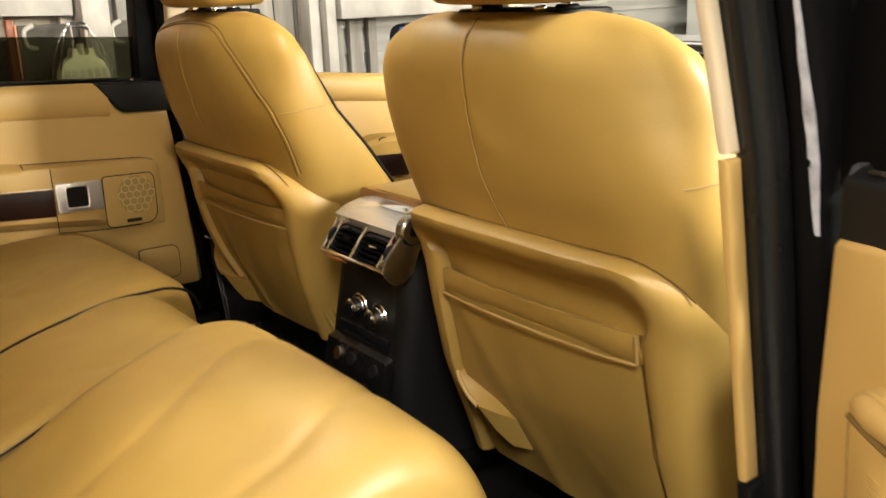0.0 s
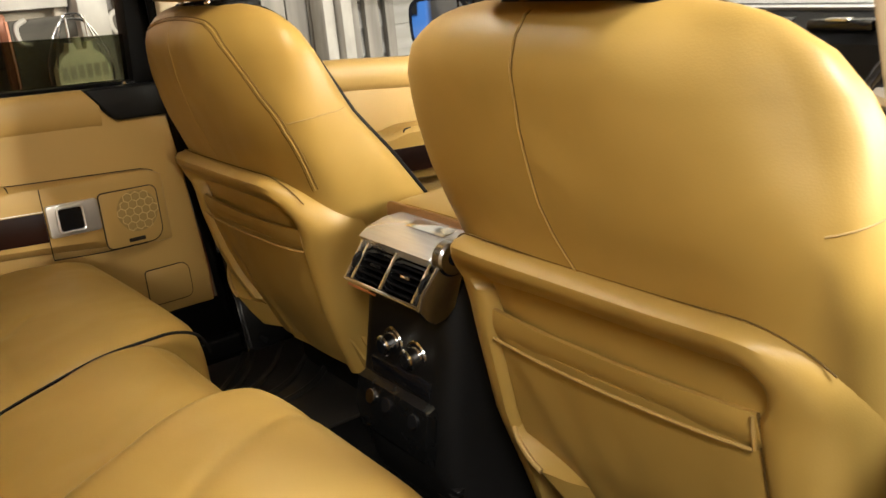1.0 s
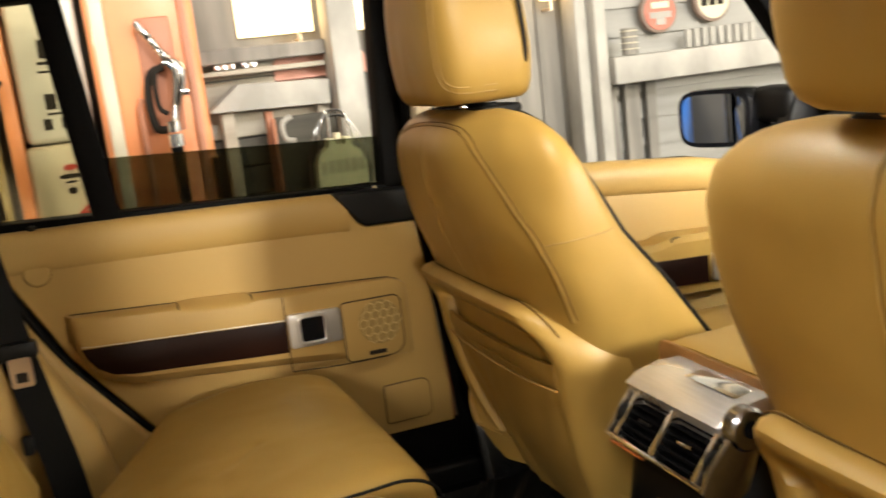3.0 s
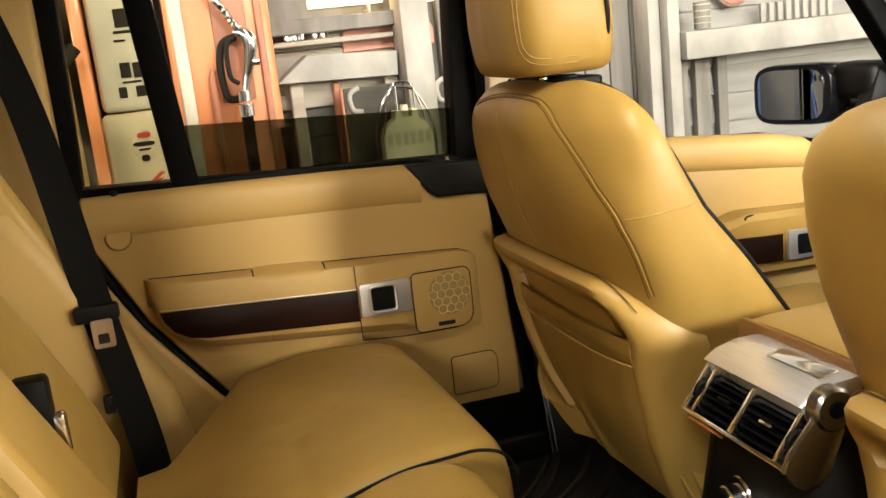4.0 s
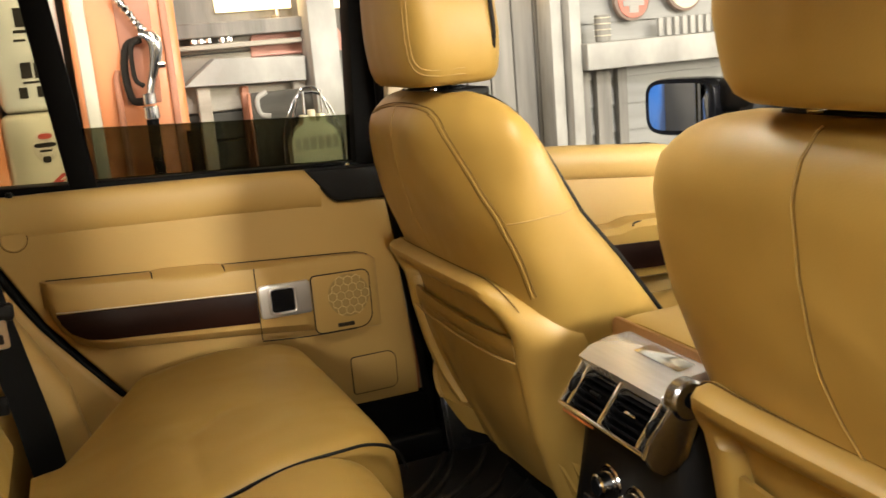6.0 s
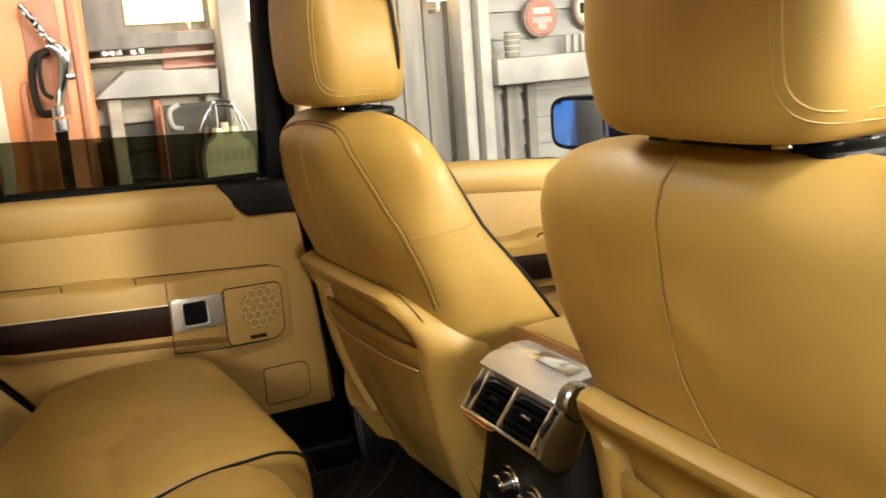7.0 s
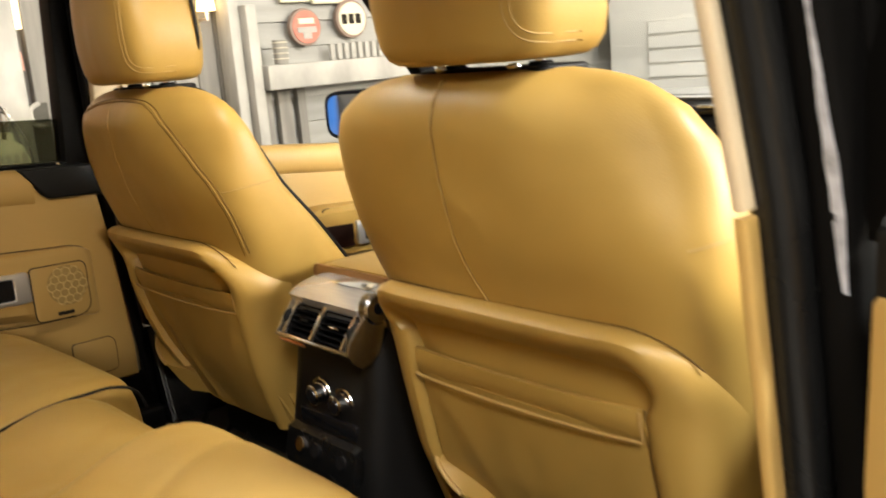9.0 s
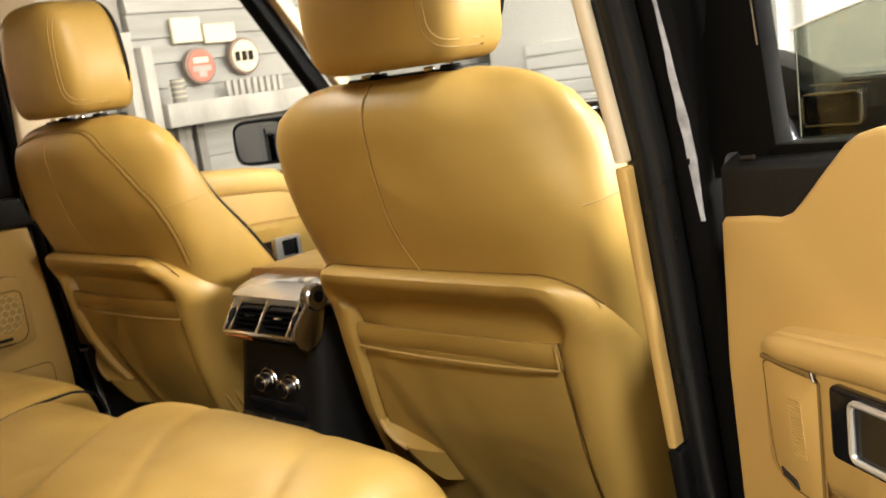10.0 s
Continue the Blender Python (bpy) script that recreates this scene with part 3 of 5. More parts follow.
for x0, x1, back in ((-0.62, -0.150, 0.08), (-0.128, 0.02, 0.0), (0.024, 0.60, 0.0)):
    part("backrest", bench_back(x0, x1, 0.012, back), LEATHER, bench)
for x in (-0.132,):
    part("piping", tube([(x, -0.625 - 0.5 * (z - 0.89), z) for z in (0.87, 0.95, 1.05, 1.15, 1.25, 1.33)], 0.006, 8), PIPING, bench, "black piping cord")


# ---------------------------------------------------------------- centre console
con = thing("center_console", "black centre console with silver air vents and a tan leather armrest", "console")
rings = []
for z, y, left, w in ((0.645, -0.012, 0.118, 0.135), (0.68, -0.026, 0.108, 0.124), (0.72, -0.034, 0.110, 0.112), (0.80, -0.022, 0.117, 0.106), (0.88, -0.004, 0.119, 0.102), (0.945, 0.004, 0.114, 0.098), (0.97, 0.012, 0.100, 0.096)):
    half = [(-0.034, y), (-0.018, y + 0.004), (-0.006, y + 0.015), (0.002, y + 0.034), (0.012, y + 0.10), (0.02, 0.7)]
    rings.append([(-left - px, py, z) for px, py in half[::-1]] + [(w + px, py, z) for px, py in half])
part("body", loft(rings), SOFTBLACK, con)
# vent block: a wedge of satin silver
TOP, BOT = Vector((0, 0.000, 1.000)), Vector((0, -0.034, 0.957))


def face(u, v, out=0.0):
    """u metres across, v from 0 low to 1 high on the vent's sloping face."""
    p = BOT.lerp(TOP, v)
    d = (TOP - BOT).normalized()
    nrm = Vector((0, -d.z, d.y))
    return Vector((u, p.y, p.z)) + nrm * out


def face_box(u0, u1, v0, v1, o0, o1, r=0.0015):
    bm = bmesh.new()
    vs = [bm.verts.new(face(u, v, o)) for o in (o0, o1) for u, v in ((u0, v0), (u1, v0), (u1, v1), (u0, v1))]
    for f in ((0, 1, 2, 3), (7, 6, 5, 4), (0, 4, 5, 1), (1, 5, 6, 2), (2, 6, 7, 3), (3, 7, 4, 0)):
        bm.faces.new([vs[i] for i in f])
    bmesh.ops.recalc_face_normals(bm, faces=bm.faces[:])
    if r:
        bmesh.ops.bevel(bm, geom=bm.edges[:], offset=r, segments=2, profile=0.5, affect="EDGES")
    return bm


cap = []
for y, z in ((-0.006, 1.008), (0.01, 1.018), (0.035, 1.026), (0.062, 1.028), (0.075, 1.02), (0.075, 0.985), (0.004, 0.985)):
    cap.append((y, z))
part("silver_cap", prism(cap, "x", -0.092, 0.080, 0.003, 2, lambda p: Vector((p.x * (1 - 2.2 * max(0.0, p.y - 0.01)) if p.x < 0 else p.x, p.y, p.z))), SILVER, con, "brushed silver cap")
part("badge_plate", prism([(0.028, 1.0275), (0.050, 1.0305), (0.052, 1.0295), (0.03, 1.0265)], "x", -0.02, 0.065, 0.0005), CHROME, con, "small polished plate")
vent = part("vent_frame", face_box(-0.086, 0.094, 1.0, 1.09, -0.02, 0.003, 0.002), SILVER, con, "satin silver vent frame")
for u0, u1, v0, v1 in ((-0.086, 0.094, -0.09, 0.0), (-0.0035, 0.0045, 0.0, 1.0), (-0.073, -0.067, 0.0, 1.0), (0.073, 0.079, 0.0, 1.0), (-0.089, -0.084, -0.08, 1.06), (0.089, 0.096, -0.10, 1.09)):
    part("vent_bar", face_box(u0, u1, v0, v1, -0.02, 0.003, 0.0010), CHROME, vent)
part("vent_back", face_box(-0.086, 0.095, -0.02, 1.02, -0.045, -0.022, 0.0), VENT, vent, "dark vent shaft")
for c0, c1 in ((-0.067, -0.003), (0.005, 0.073)):
    for i in range(6):
        v = 0.10 + i * 0.162
        part("slat", face_box(c0, c1, v - 0.028, v + 0.028, -0.016, -0.003, 0.0), VENT, vent, "", False)
    part("vent_tab", face_box((c0 + c1) / 2 - 0.010, (c0 + c1) / 2 + 0.010, 0.47, 0.53, -0.003, 0.002, 0.0006), CHROME if c0 > 0 else BLACK, vent, "adjusting tab")
for u in (-0.0775, 0.083):
    part("thumb_wheel", cylinder(face(u, 0.5, -0.004), (1, 0, 0), 0.013, 0.007, 20), BLACK, vent, "ribbed thumb wheel")
part("glow_strip", face_box(-0.075, -0.02, -0.18, -0.12, -0.012, 0.001, 0.001), RED_LENS, vent, "amber lens")
# silver cheek on the right, hinge drums of the armrest lid
cheek = [(-0.041, 0.955), (-0.034, 0.972), (0.000, 1.008), (0.020, 1.000), (0.030, 0.985), (0.014, 0.945), (-0.002, 0.933), (-0.018, 0.931), (-0.031, 0.940)]
# darker metal than the cap: the cheek's weaker light is in its colour
for x0, x1 in ((0.092, 0.100),):
    part("silver_cheek", prism(cheek, "x", x0, x1, 0.002), STEEL, con, "silver cheek coloured darker for its weaker light")
for x in (0.094,):
    drum = part("hinge_drum", cylinder((x, 0.016, 1.009), (1, 0, 0), 0.0225, 0.020, 28, 0.003), STEEL, con, "round silver hinge drum")
    part("drum_cap", cylinder((x + 0.009, 0.017, 1.010), (1, 0, 0), 0.009, 0.006, 18, 0.001), VENT, drum)
arm = []
for y, k in ((0.072, 0.90), (0.078, 0.97), (0.10, 1.0), (0.3, 1.0), (0.45, 0.98), (0.49, 0.9)):
    arm.append([(0.128 * k * sup(2 * math.pi * q / 32, 5), y, 1.012 + 0.028 * k * sup(2 * math.pi * q / 32 - math.pi / 2, 4)) for q in range(32)])
part("armrest", loft(arm), LEATHER, con, "tan leather armrest lid")
part("armrest_edge", prism(rounded(-0.130, 0.124, 0.985, 1.035, 0.012), "y", 0.0675, 0.074, 0.002, 2), mat("brown_edge", (0.24, 0.115, 0.035), 0.5, blotch=0.3), con, "brown rear edge of the armrest lid")
part("console_side", box(-0.13, 0.13, 0.085, 0.6, 0.88, 0.99, 0.012, 3), LEATHER, con, "tan leather console side")
# knobs and lower panel
for x, z in ((-0.026, 0.866), (0.030, 0.862)):
    y = -0.004
    knob = part("knob", cylinder((x, y - 0.012, z), (0, 1, 0), 0.0155, 0.022, 28, 0.002), CHROME, con, "chrome climate knob")
    part("knob_face", cylinder((x, y - 0.0235, z), (0, 1, 0), 0.0105, 0.003, 24, 0.0005), GLOSS, knob, "black knob face")
    part("knob_ring", tube([(x + 0.0205 * math.cos(radians(12 * i)), y - 0.003, z + 0.0205 * math.sin(radians(12 * i))) for i in range(30)], 0.0022, 6, closed=True), CHROME, knob)
part("tray_slot", box(-0.070, 0.070, -0.021, 0.02, 0.814, 0.838, 0.002), GLOSS, con, "dark slot above the sockets")
shelf = part("socket_panel", prism([(-0.028, 0.722), (-0.039, 0.730), (-0.044, 0.765), (-0.034, 0.806), (-0.02, 0.811), (-0.01, 0.73)], "x", -0.092, 0.084, 0.004), SHINY, con, "glossy black panel with sockets")
for x in (-0.05, -0.01, 0.055):
    part("socket", cylinder((x, -0.0395, 0.787), (0, -0.95, 0.3), 0.011, 0.006, 20, 0.001), GLOSS if x > -0.04 else CHROME, shelf)
for i in range(6):
    part("floor_vent_slat", box(0.075, 0.118, -0.034 + 0.002 * i, -0.020 + 0.002 * i, 0.652 + 0.009 * i, 0.656 + 0.009 * i, 0.001, 1), SOFTBLACK, con)


# ---------------------------------------------------------------- rear doors
def hexagons(cy, cz, r, cell):
    cells = []
    w = cell * math.sqrt(3)
    for j in range(-8, 9):
        for i in range(-8, 9):
            y, z = cy + (i + 0.5 * (j % 2)) * w, cz + j * cell * 1.5
            if math.hypot(y - cy, z - cz) < r:
                cells.append((y, z))
    return cells


def rear_door(m, s, name_label):
    """A rear door built round its front lower trim edge; s = 1: the cabin lies at +x of the trim, -1: at -x."""
    d = thing("car_door", name_label, "car door", m, "rear doors")

    def X(a, b):
        return (s * a, s * b) if s > 0 else (s * b, s * a)
    cut, drop, back = (0.0, 0.011, 0.0) if s > 0 else (-0.004, 0.0, 0.030)
    trim = [(-0.70, 1.195), (-0.698, 1.15), (-0.685, 1.12), (-0.62, 0.99), (-0.515, 0.846), (-0.45, 0.80), (-0.42, 0.73), (-0.40, 0.724), (0.018, 0.722), (0.018, 0.80), (0.0, 1.02), (-0.012, 1.108 + drop), (-0.105 + cut, 1.112 + drop), (-0.118 + cut, 1.122 + drop), (-0.155 - back, 1.183)]
    if s < 0:
        trim = trim[:6] + [(-0.42, 0.73), (-0.40, 0.724), (0.006, 0.722), (0.012, 0.85), (0.018, 0.96), (0.012, 1.100), (0.006, 1.106), (-0.040, 1.112), (-0.072, 1.114), (-0.086, 1.119), (-0.098, 1.129), (-0.126, 1.156), (-0.150, 1.178), (-0.162, 1.185), (-0.180, 1.190), (-0.230, 1.192)]
    part("trim_panel", prism(trim, "x", *X(-0.03, 0.0), 0.006, 3), TRIM, d)
    edge = [(s * 0.001, y, z) for y, z in ((-0.700, 1.17), (-0.692, 1.12), (-0.628, 0.99), (-0.52, 0.846), (-0.452, 0.795), (-0.425, 0.73))]
    part("door_seal", tube(smooth_line(edge, 6), 0.006, 8), RUBBER, d, "black rubber seal")
    # rounded belt rail
    rr = []
    for y, z, k in ((-0.70, 1.172, 0.6), (-0.69, 1.173, 1.0), (-0.50, 1.168, 1.0), (-0.30, 1.160, 1.0), (-0.165, 1.153, 1.0), (-0.135, 1.150, 1.0)):
        rr.append([(s * (-0.012 + (0.020 if s > 0 else 0.0125) * k * sup(2 * math.pi * q / 24, 2.4)), y, z + 0.036 * k * sup(2 * math.pi * q / 24 - math.pi / 2, 2.2)) for q in range(24)])
    if s > 0:
        part("belt_rail", loft(rr), TRIM, d, "padded tan belt rail")
    part("round_cover", cylinder((s * 0.001, -0.645, 1.139), (1, 0.0, 0), 0.020, 0.006, 28, 0.002), TRIM, d, "round tan cover")
    part("cover_groove", tube([(s * 0.0012, -0.645 + 0.0208 * math.cos(radians(12 * i)), 1.139 + 0.0208 * math.sin(radians(12 * i))) for i in range(30)], 0.0008, 5, closed=True), GROOVE, d)
    if s > 0:
        part("lock_knob", cylinder((-0.010, -0.640, 1.209), (0, 0, 1), 0.006, 0.010, 14, 0.002), BLACK, d, "small black lock knob")
    # armrest with a scooped pull
    rings = []
    def bulge(y):
        return ramp(y, [(-0.618, 0.002), (-0.61, 0.018), (-0.60, 0.028), (-0.58, 0.033), (-0.28, 0.040), (-0.10, 0.022), (-0.062, 0.016), (-0.050, 0.011), (-0.045, 0.002)])
    def arm_top(y):
        return 1.062 - 0.07 * (y + 0.59) - 0.016 * max(0.0, (y + 0.085) / 0.04) ** 2 - (0.008 * max(0.0, 1 + (y + 0.05) / 0.15) if s < 0 else 0.0)
    for i in range(58):
        y = -0.618 + 0.573 * i / 57
        b = bulge(y)
        fill = math.exp(-((y + 0.385) / 0.060) ** 6)
        top = arm_top(y)
        low = ramp(y, [(-0.618, 1.03), (-0.61, 1.0), (-0.60, 0.975), (-0.575, 0.945), (-0.53, 0.928), (-0.28, 0.905), (-0.06, 0.875)])
        rings.append([(s * -0.01, y, top + 0.002 + 0.004 * fill), (s * (0.002 + 0.006 * fill), y, top + 0.003 * fill), (s * b * 0.7, y, top - 0.001 - 0.004 * fill), (s * (b - 0.003), y, top - 0.006 - 0.004 * fill), (s * b, y, top - 0.016),
                      (s * b, y, top - 0.045), (s * b, y, (top + low) / 2), (s * b * 0.9, y, low + 0.022), (s * b * 0.45, y, low + 0.006), (s * -0.01, y, low)])
    rest = part("armrest", loft(rings), TRIM, d, "tan leather armrest with a scooped pull")
    for ya, yb in ((-0.61, -0.445), (-0.325, -0.06 if s > 0 else -0.30)):
        part("lip_line", tube([(s * 0.0015, ya + (yb - ya) * i / 12, arm_top(ya + (yb - ya) * i / 12) + 0.0005) for i in range(13)], 0.0012, 6), INK, rest)
    for y in (-0.445, -0.325):
        part("lip_line", tube([(s * 0.0015, y, arm_top(y)), (s * 0.022, y, arm_top(y) + 0.001), (s * 0.032, y, arm_top(y) - 0.006)], 0.0012, 6), INK, rest)
    # wood strip
    def skin(p):
        return Vector((p.x + s * bulge(p.y), p.y, p.z))
    strip = [(-0.602, 1.010)] + [(-0.602 + 0.324 * i / 10, 1.012 - 0.0195 * i / 10) for i in range(1, 11)] + [(-0.278 - 0.25 * i / 8, 0.938 + 0.0185 * i / 8) for i in range(0, 9)] + [(-0.56, 0.962), (-0.583, 0.976), (-0.596, 0.993)]
    part("wood_strip", prism(strip, "x", *X(-0.004, 0.004), 0.0015, 2, skin), WOOD, d, "glossy dark walnut strip")
    line = [(s * (bulge(y) + 0.003), y, 1.0145 - 0.06 * (y + 0.602)) for y in [-0.60 + 0.322 * i / 20 for i in range(21)]]
    part("chrome_line", tube(line, 0.0006, 6), SATIN, d, "thin chrome line")
    part("gap_line", tube([(s * (bulge(-0.277) + 0.0006), -0.277, z) for z in (1.035, 0.99, 0.94, 0.905)], 0.0009, 6), INK, d)
    # handle
    def on(p):
        return Vector((p.x + s * (bulge(p.y) + 0.001), p.y, p.z - 0.05 * (p.y + 0.22)))
    def grip(p):
        return on(p + Vector((0, 0.020, 0.003)) if s < 0 else p)
    hb = part("handle_bezel", prism(rounded(-0.274, -0.181, 0.9405, 1.0, 0.006, 3), "x", *X(-0.004, 0.006), 0.002, 2, grip), SATIN if s > 0 else GLOSS, d, "handle bezel")
    part("handle_recess", prism(rounded(-0.255, -0.212, 0.950, 0.992, 0.005, 3), "x", *X(0.002, 0.0065), 0.0005, 1, grip), GLOSS, hb, "black handle recess")
    ring = [grip(Vector((s * 0.0085, y, z))) for y, z in rounded(-0.257, -0.210, 0.948, 0.994, 0.007, 4)]
    part("handle_lever", tube(ring, 0.0028, 8, closed=True), SATIN, hb, "chrome lever loop")
    # loudspeaker
    out = rounded(-0.178, -0.066, 0.896, 1.004, (0.012, 0.008, 0.014, 0.026))
    if s < 0:
        out = [(-0.142, 0.893), (-0.122, 0.892), (-0.100, 0.894), (-0.084, 0.899), (-0.075, 0.909), (-0.070, 0.930), (-0.065, 0.970), (-0.063, 0.996), (-0.070, 1.001), (-0.136, 1.000), (-0.142, 0.996)]
    sp = part("speaker_panel", prism(out, "x", *X(-0.004, 0.003), 0.003, 2, on), TRIM, d, "tan speaker panel")
    part("speaker_groove", tube([on(Vector((s * 0.0012, y, z))) for y, z in out], 0.0014, 6, closed=True), INK if s > 0 else GROOVE, sp)
    if s > 0:
        part("speaker_cloth", prism([(-0.109 + 0.0400 * math.cos(radians(10 * i)), 0.9605 + 0.0400 * math.sin(radians(10 * i))) for i in range(36)], "x", *X(0.0, 0.0036), 0.0006, 1, on), GRILLE, sp, "round grille")
    if s > 0:
        hexes = bmesh.new()
        for y, z in hexagons(-0.109, 0.9605, 0.035, 0.0092):
            ring = [on(Vector((s * 0.0042, y + 0.0091 * math.cos(radians(60 * k + 30)), z + 0.0091 * math.sin(radians(60 * k + 30))))) for k in range(6)]
            tube(ring, 0.0009, 4, hexes, closed=True)
        tagged(part("hexagon_ribs", hexes, RIBS, sp), kind="stuff")
    else:
        for i in range(20):
            z = 0.976 - 0.0026 * i
            part("rib", tube([on(Vector((s * 0.0034, -0.119 - 0.0003 * i, z))), on(Vector((s * 0.0034, -0.102 - 0.0003 * i, z)))], 0.0009, 5), TRIM, sp)
        # the shaded gap below the lip is a dark cord, not an opening
        slot = [on(Vector((s * 0.004, -0.066 - 0.074 * i / 8, 1.0035 - 0.001 * i / 8))) for i in range(9)]
        part("lip_gap", tube(slot, 0.0026, 8), GROOVE, rest, "dark cord drawn as the shaded gap under the lip")
        part("lip_end", tube([on(Vector((s * 0.005, -0.139, 1.006))), on(Vector((s * 0.006, -0.143, 0.999)))], 0.0014, 8), STEEL, rest, "small steel end piece")
        roll = []
        for i in range(25):
            y = -0.054 - 0.30 * i / 24
            r = 0.013 * min(1.0, (i + 0.6) / 3) ** 0.5
            c = Vector((s * (bulge(y) - 0.003), y, arm_top(y) - 0.004 - 0.9 * r))
            roll.append([c + Vector((s * 0.8 * r * math.cos(radians(30 * k)), 0, r * math.sin(radians(30 * k)))) for k in range(12)])
        part("lip_roll", loft(roll), TRIM, rest, "rounded armrest lip")
    plate = rounded(-0.136, -0.104, 0.903, 0.910, 0.001, 2) if s > 0 else [(-0.112, 0.896), (-0.090, 0.902), (-0.086, 0.908), (-0.108, 0.903)]
    part("speaker_badge", prism(plate, "x", *X(0.0, 0.0052), 0.0005, 1, on), INK, sp, "small dark bar")
    # lower lid
    lid = rounded(-0.112, -0.024, 0.752, 0.825, (0.006, 0.006, 0.018, 0.014))
    part("lid", prism(lid, "x", *X(-0.004, 0.003), 0.002, 2), TRIM, d, "small tan lid")
    part("lid_groove", tube([(s * 0.001, y, z) for y, z in lid], 0.0013, 6, closed=True), INK, d)
    part("lower_seam", tube(smooth_line([(s * (bulge(-0.277) + 0.0006), -0.277, 0.903), (s * (bulge(-0.19) + 0.0006), -0.19, 0.893), (s * (bulge(-0.10) + 0.0006), -0.10, 0.888)], 5), 0.0011, 6), INK, d)
    # black window switch panel with its knob
    tri = [(-0.158, 1.188), (-0.120 + cut, 1.124 + drop), (-0.106 + cut, 1.114 + drop), (-0.012, 1.110 + drop), (0.004, 1.10 + drop), (-0.02, 1.182)]
    if s > 0:
        sw = part("switch_panel", prism(tri, "x", *X(-0.03, 0.012), 0.006, 3), BLACK, d, "black plastic corner panel")
        part("lock_pin", cylinder((-0.004, -0.078, 1.189), (0, 0, 1), 0.005, 0.007, 14, 0.002), CHROME, sw)
    else:
        deck = []
        for y, depth in ((0.0085, 0.010), (0.007, 0.022), (0.002, 0.036), (-0.010, 0.046), (-0.030, 0.050), (-0.08, 0.050), (-0.14, 0.050), (-0.235, 0.050)):
            rise = 1.1625 + 0.14 * max(0.0, -0.01 - y)
            front = 1.151 + 0.08 * max(0.0, -y)
            deck.append([(0.003, y, 1.085), (0.003, y, front - 0.004), (0.0042, y, front), (0.007, y, front + 0.0025), (0.003 + depth * 0.6, y, (front + rise) / 2 + 0.003), (0.003 + depth, y, rise), (0.003 + depth, y, 1.085)])
        sw = part("switch_panel", loft(deck), SOFTBLACK, d, "black plastic corner panel with a sloping top")
        part("lock_pin", tube([(0.026, -0.022, 1.1655), (0.032, -0.036, 1.168)], 0.004, 10), CHROME, sw, "small chrome pin")
        part("pin_slot", tube([(0.014, -0.008, 1.158), (0.014, -0.026, 1.160)], 0.0022, 8), INK, sw)
    # outer shell, window frame, glass
    shell = [(-0.80, 1.17), (-0.80, 1.03), (-0.60, 0.85), (-0.46, 0.62), (-0.02, 0.52), (0.03, 0.55), (0.03, 1.18 if s > 0 else 1.145)]
    part("outer_skin", prism(shell, "x", *X(-0.15, -0.07), 0.02, 3), PAINT, d, "glossy black outer skin")
    inner = [(-0.74, 1.19), (-0.735, 1.10), (-0.63, 0.95), (-0.51, 0.79), (-0.44, 0.66), (0.0, 0.62), (0.025, 0.66), (0.0, 1.11), (-0.02, 1.18 if s > 0 else 1.145)]
    part("inner_frame", prism(inner, "x", *X(-0.078, -0.028), 0.008, 2), BLACK, d, "black painted inner frame")
    part("belt_seal", prism([(-0.705, 1.222), (-0.70, 1.198), (-0.03, 1.172), (-0.03, 1.188)] if s > 0 else [(-0.705, 1.215), (-0.70, 1.195), (-0.03, 1.150), (-0.03, 1.170)], "x", *X(-0.075, -0.022), 0.004, 2), RUBBER, d, "black belt seal")
    def bar(name, y0, z0, y1, z1, w, x0, x1, material):
        a, b = Vector((y0, z0)), Vector((y1, z1))
        n = Vector((-(b - a).y, (b - a).x)).normalized() * w / 2
        return part(name, prism([tuple(a - n), tuple(b - n), tuple(b + n), tuple(a + n)], "x", *X(x0, x1), 0.005, 2), material, d)
    bar("window_divider", -0.525, 1.19, -0.563, 1.60, 0.044, -0.07, -0.018, FRAME)
    bar("rear_frame", -0.705, 1.17, -0.690, 1.56, 0.036, -0.08, -0.02, FRAME)
    if s > 0:
        bar("front_frame", -0.012, 1.16, 0.012, 1.60, 0.090, -0.08, -0.022, FRAME)
    else:
        bar("front_frame", 0.000, 1.14, 0.058, 1.60, 0.098, -0.042, -0.022, FRAME)
        part("frame_edge", tube([(0.023, -0.030, 1.256), (0.023, 0.012, 1.58)], 0.0014, 6), CHROME, d, "thin bright edge")
    bar("top_frame", -0.72, 1.575, -0.01, 1.605, 0.05, -0.09, -0.02, FRAME)
    g = part("window_glass", prism([(-0.515, 1.15), (-0.515, 1.301 if s > 0 else 1.350), (-0.045, 1.274 if s > 0 else 1.265), (-0.045, 1.15)], "x", *X(-0.052, -0.048), 0.0006, 1), TINT if s > 0 else TINT_LIT, d, "tinted glass wound most of the way down")
    g.visible_shadow = False
    if s < 0:
        part("glass_edge", tube([(0.050, -0.040, 1.265), (0.050, -0.515, 1.351)], 0.0016, 6), PLASTER, g, "pale ground edge of the glass")
    q = part("quarter_glass", prism([(-0.70, 1.18), (-0.695, 1.56), (-0.575, 1.57), (-0.54, 1.18)], "x", *X(-0.052, -0.048), 0.0006, 1), SMOKE, d, "fixed smoked quarter glass")
    q.visible_shadow = False
    return d


rear_door(pose(-0.77, 0, 0), 1, "closed rear car door with tan trim, walnut strip and lowered window")
rear_door(pose(0.832, -0.097, 0.055, 0, 0, 60), -1, "open rear car door with tan leather trim and lowered window")


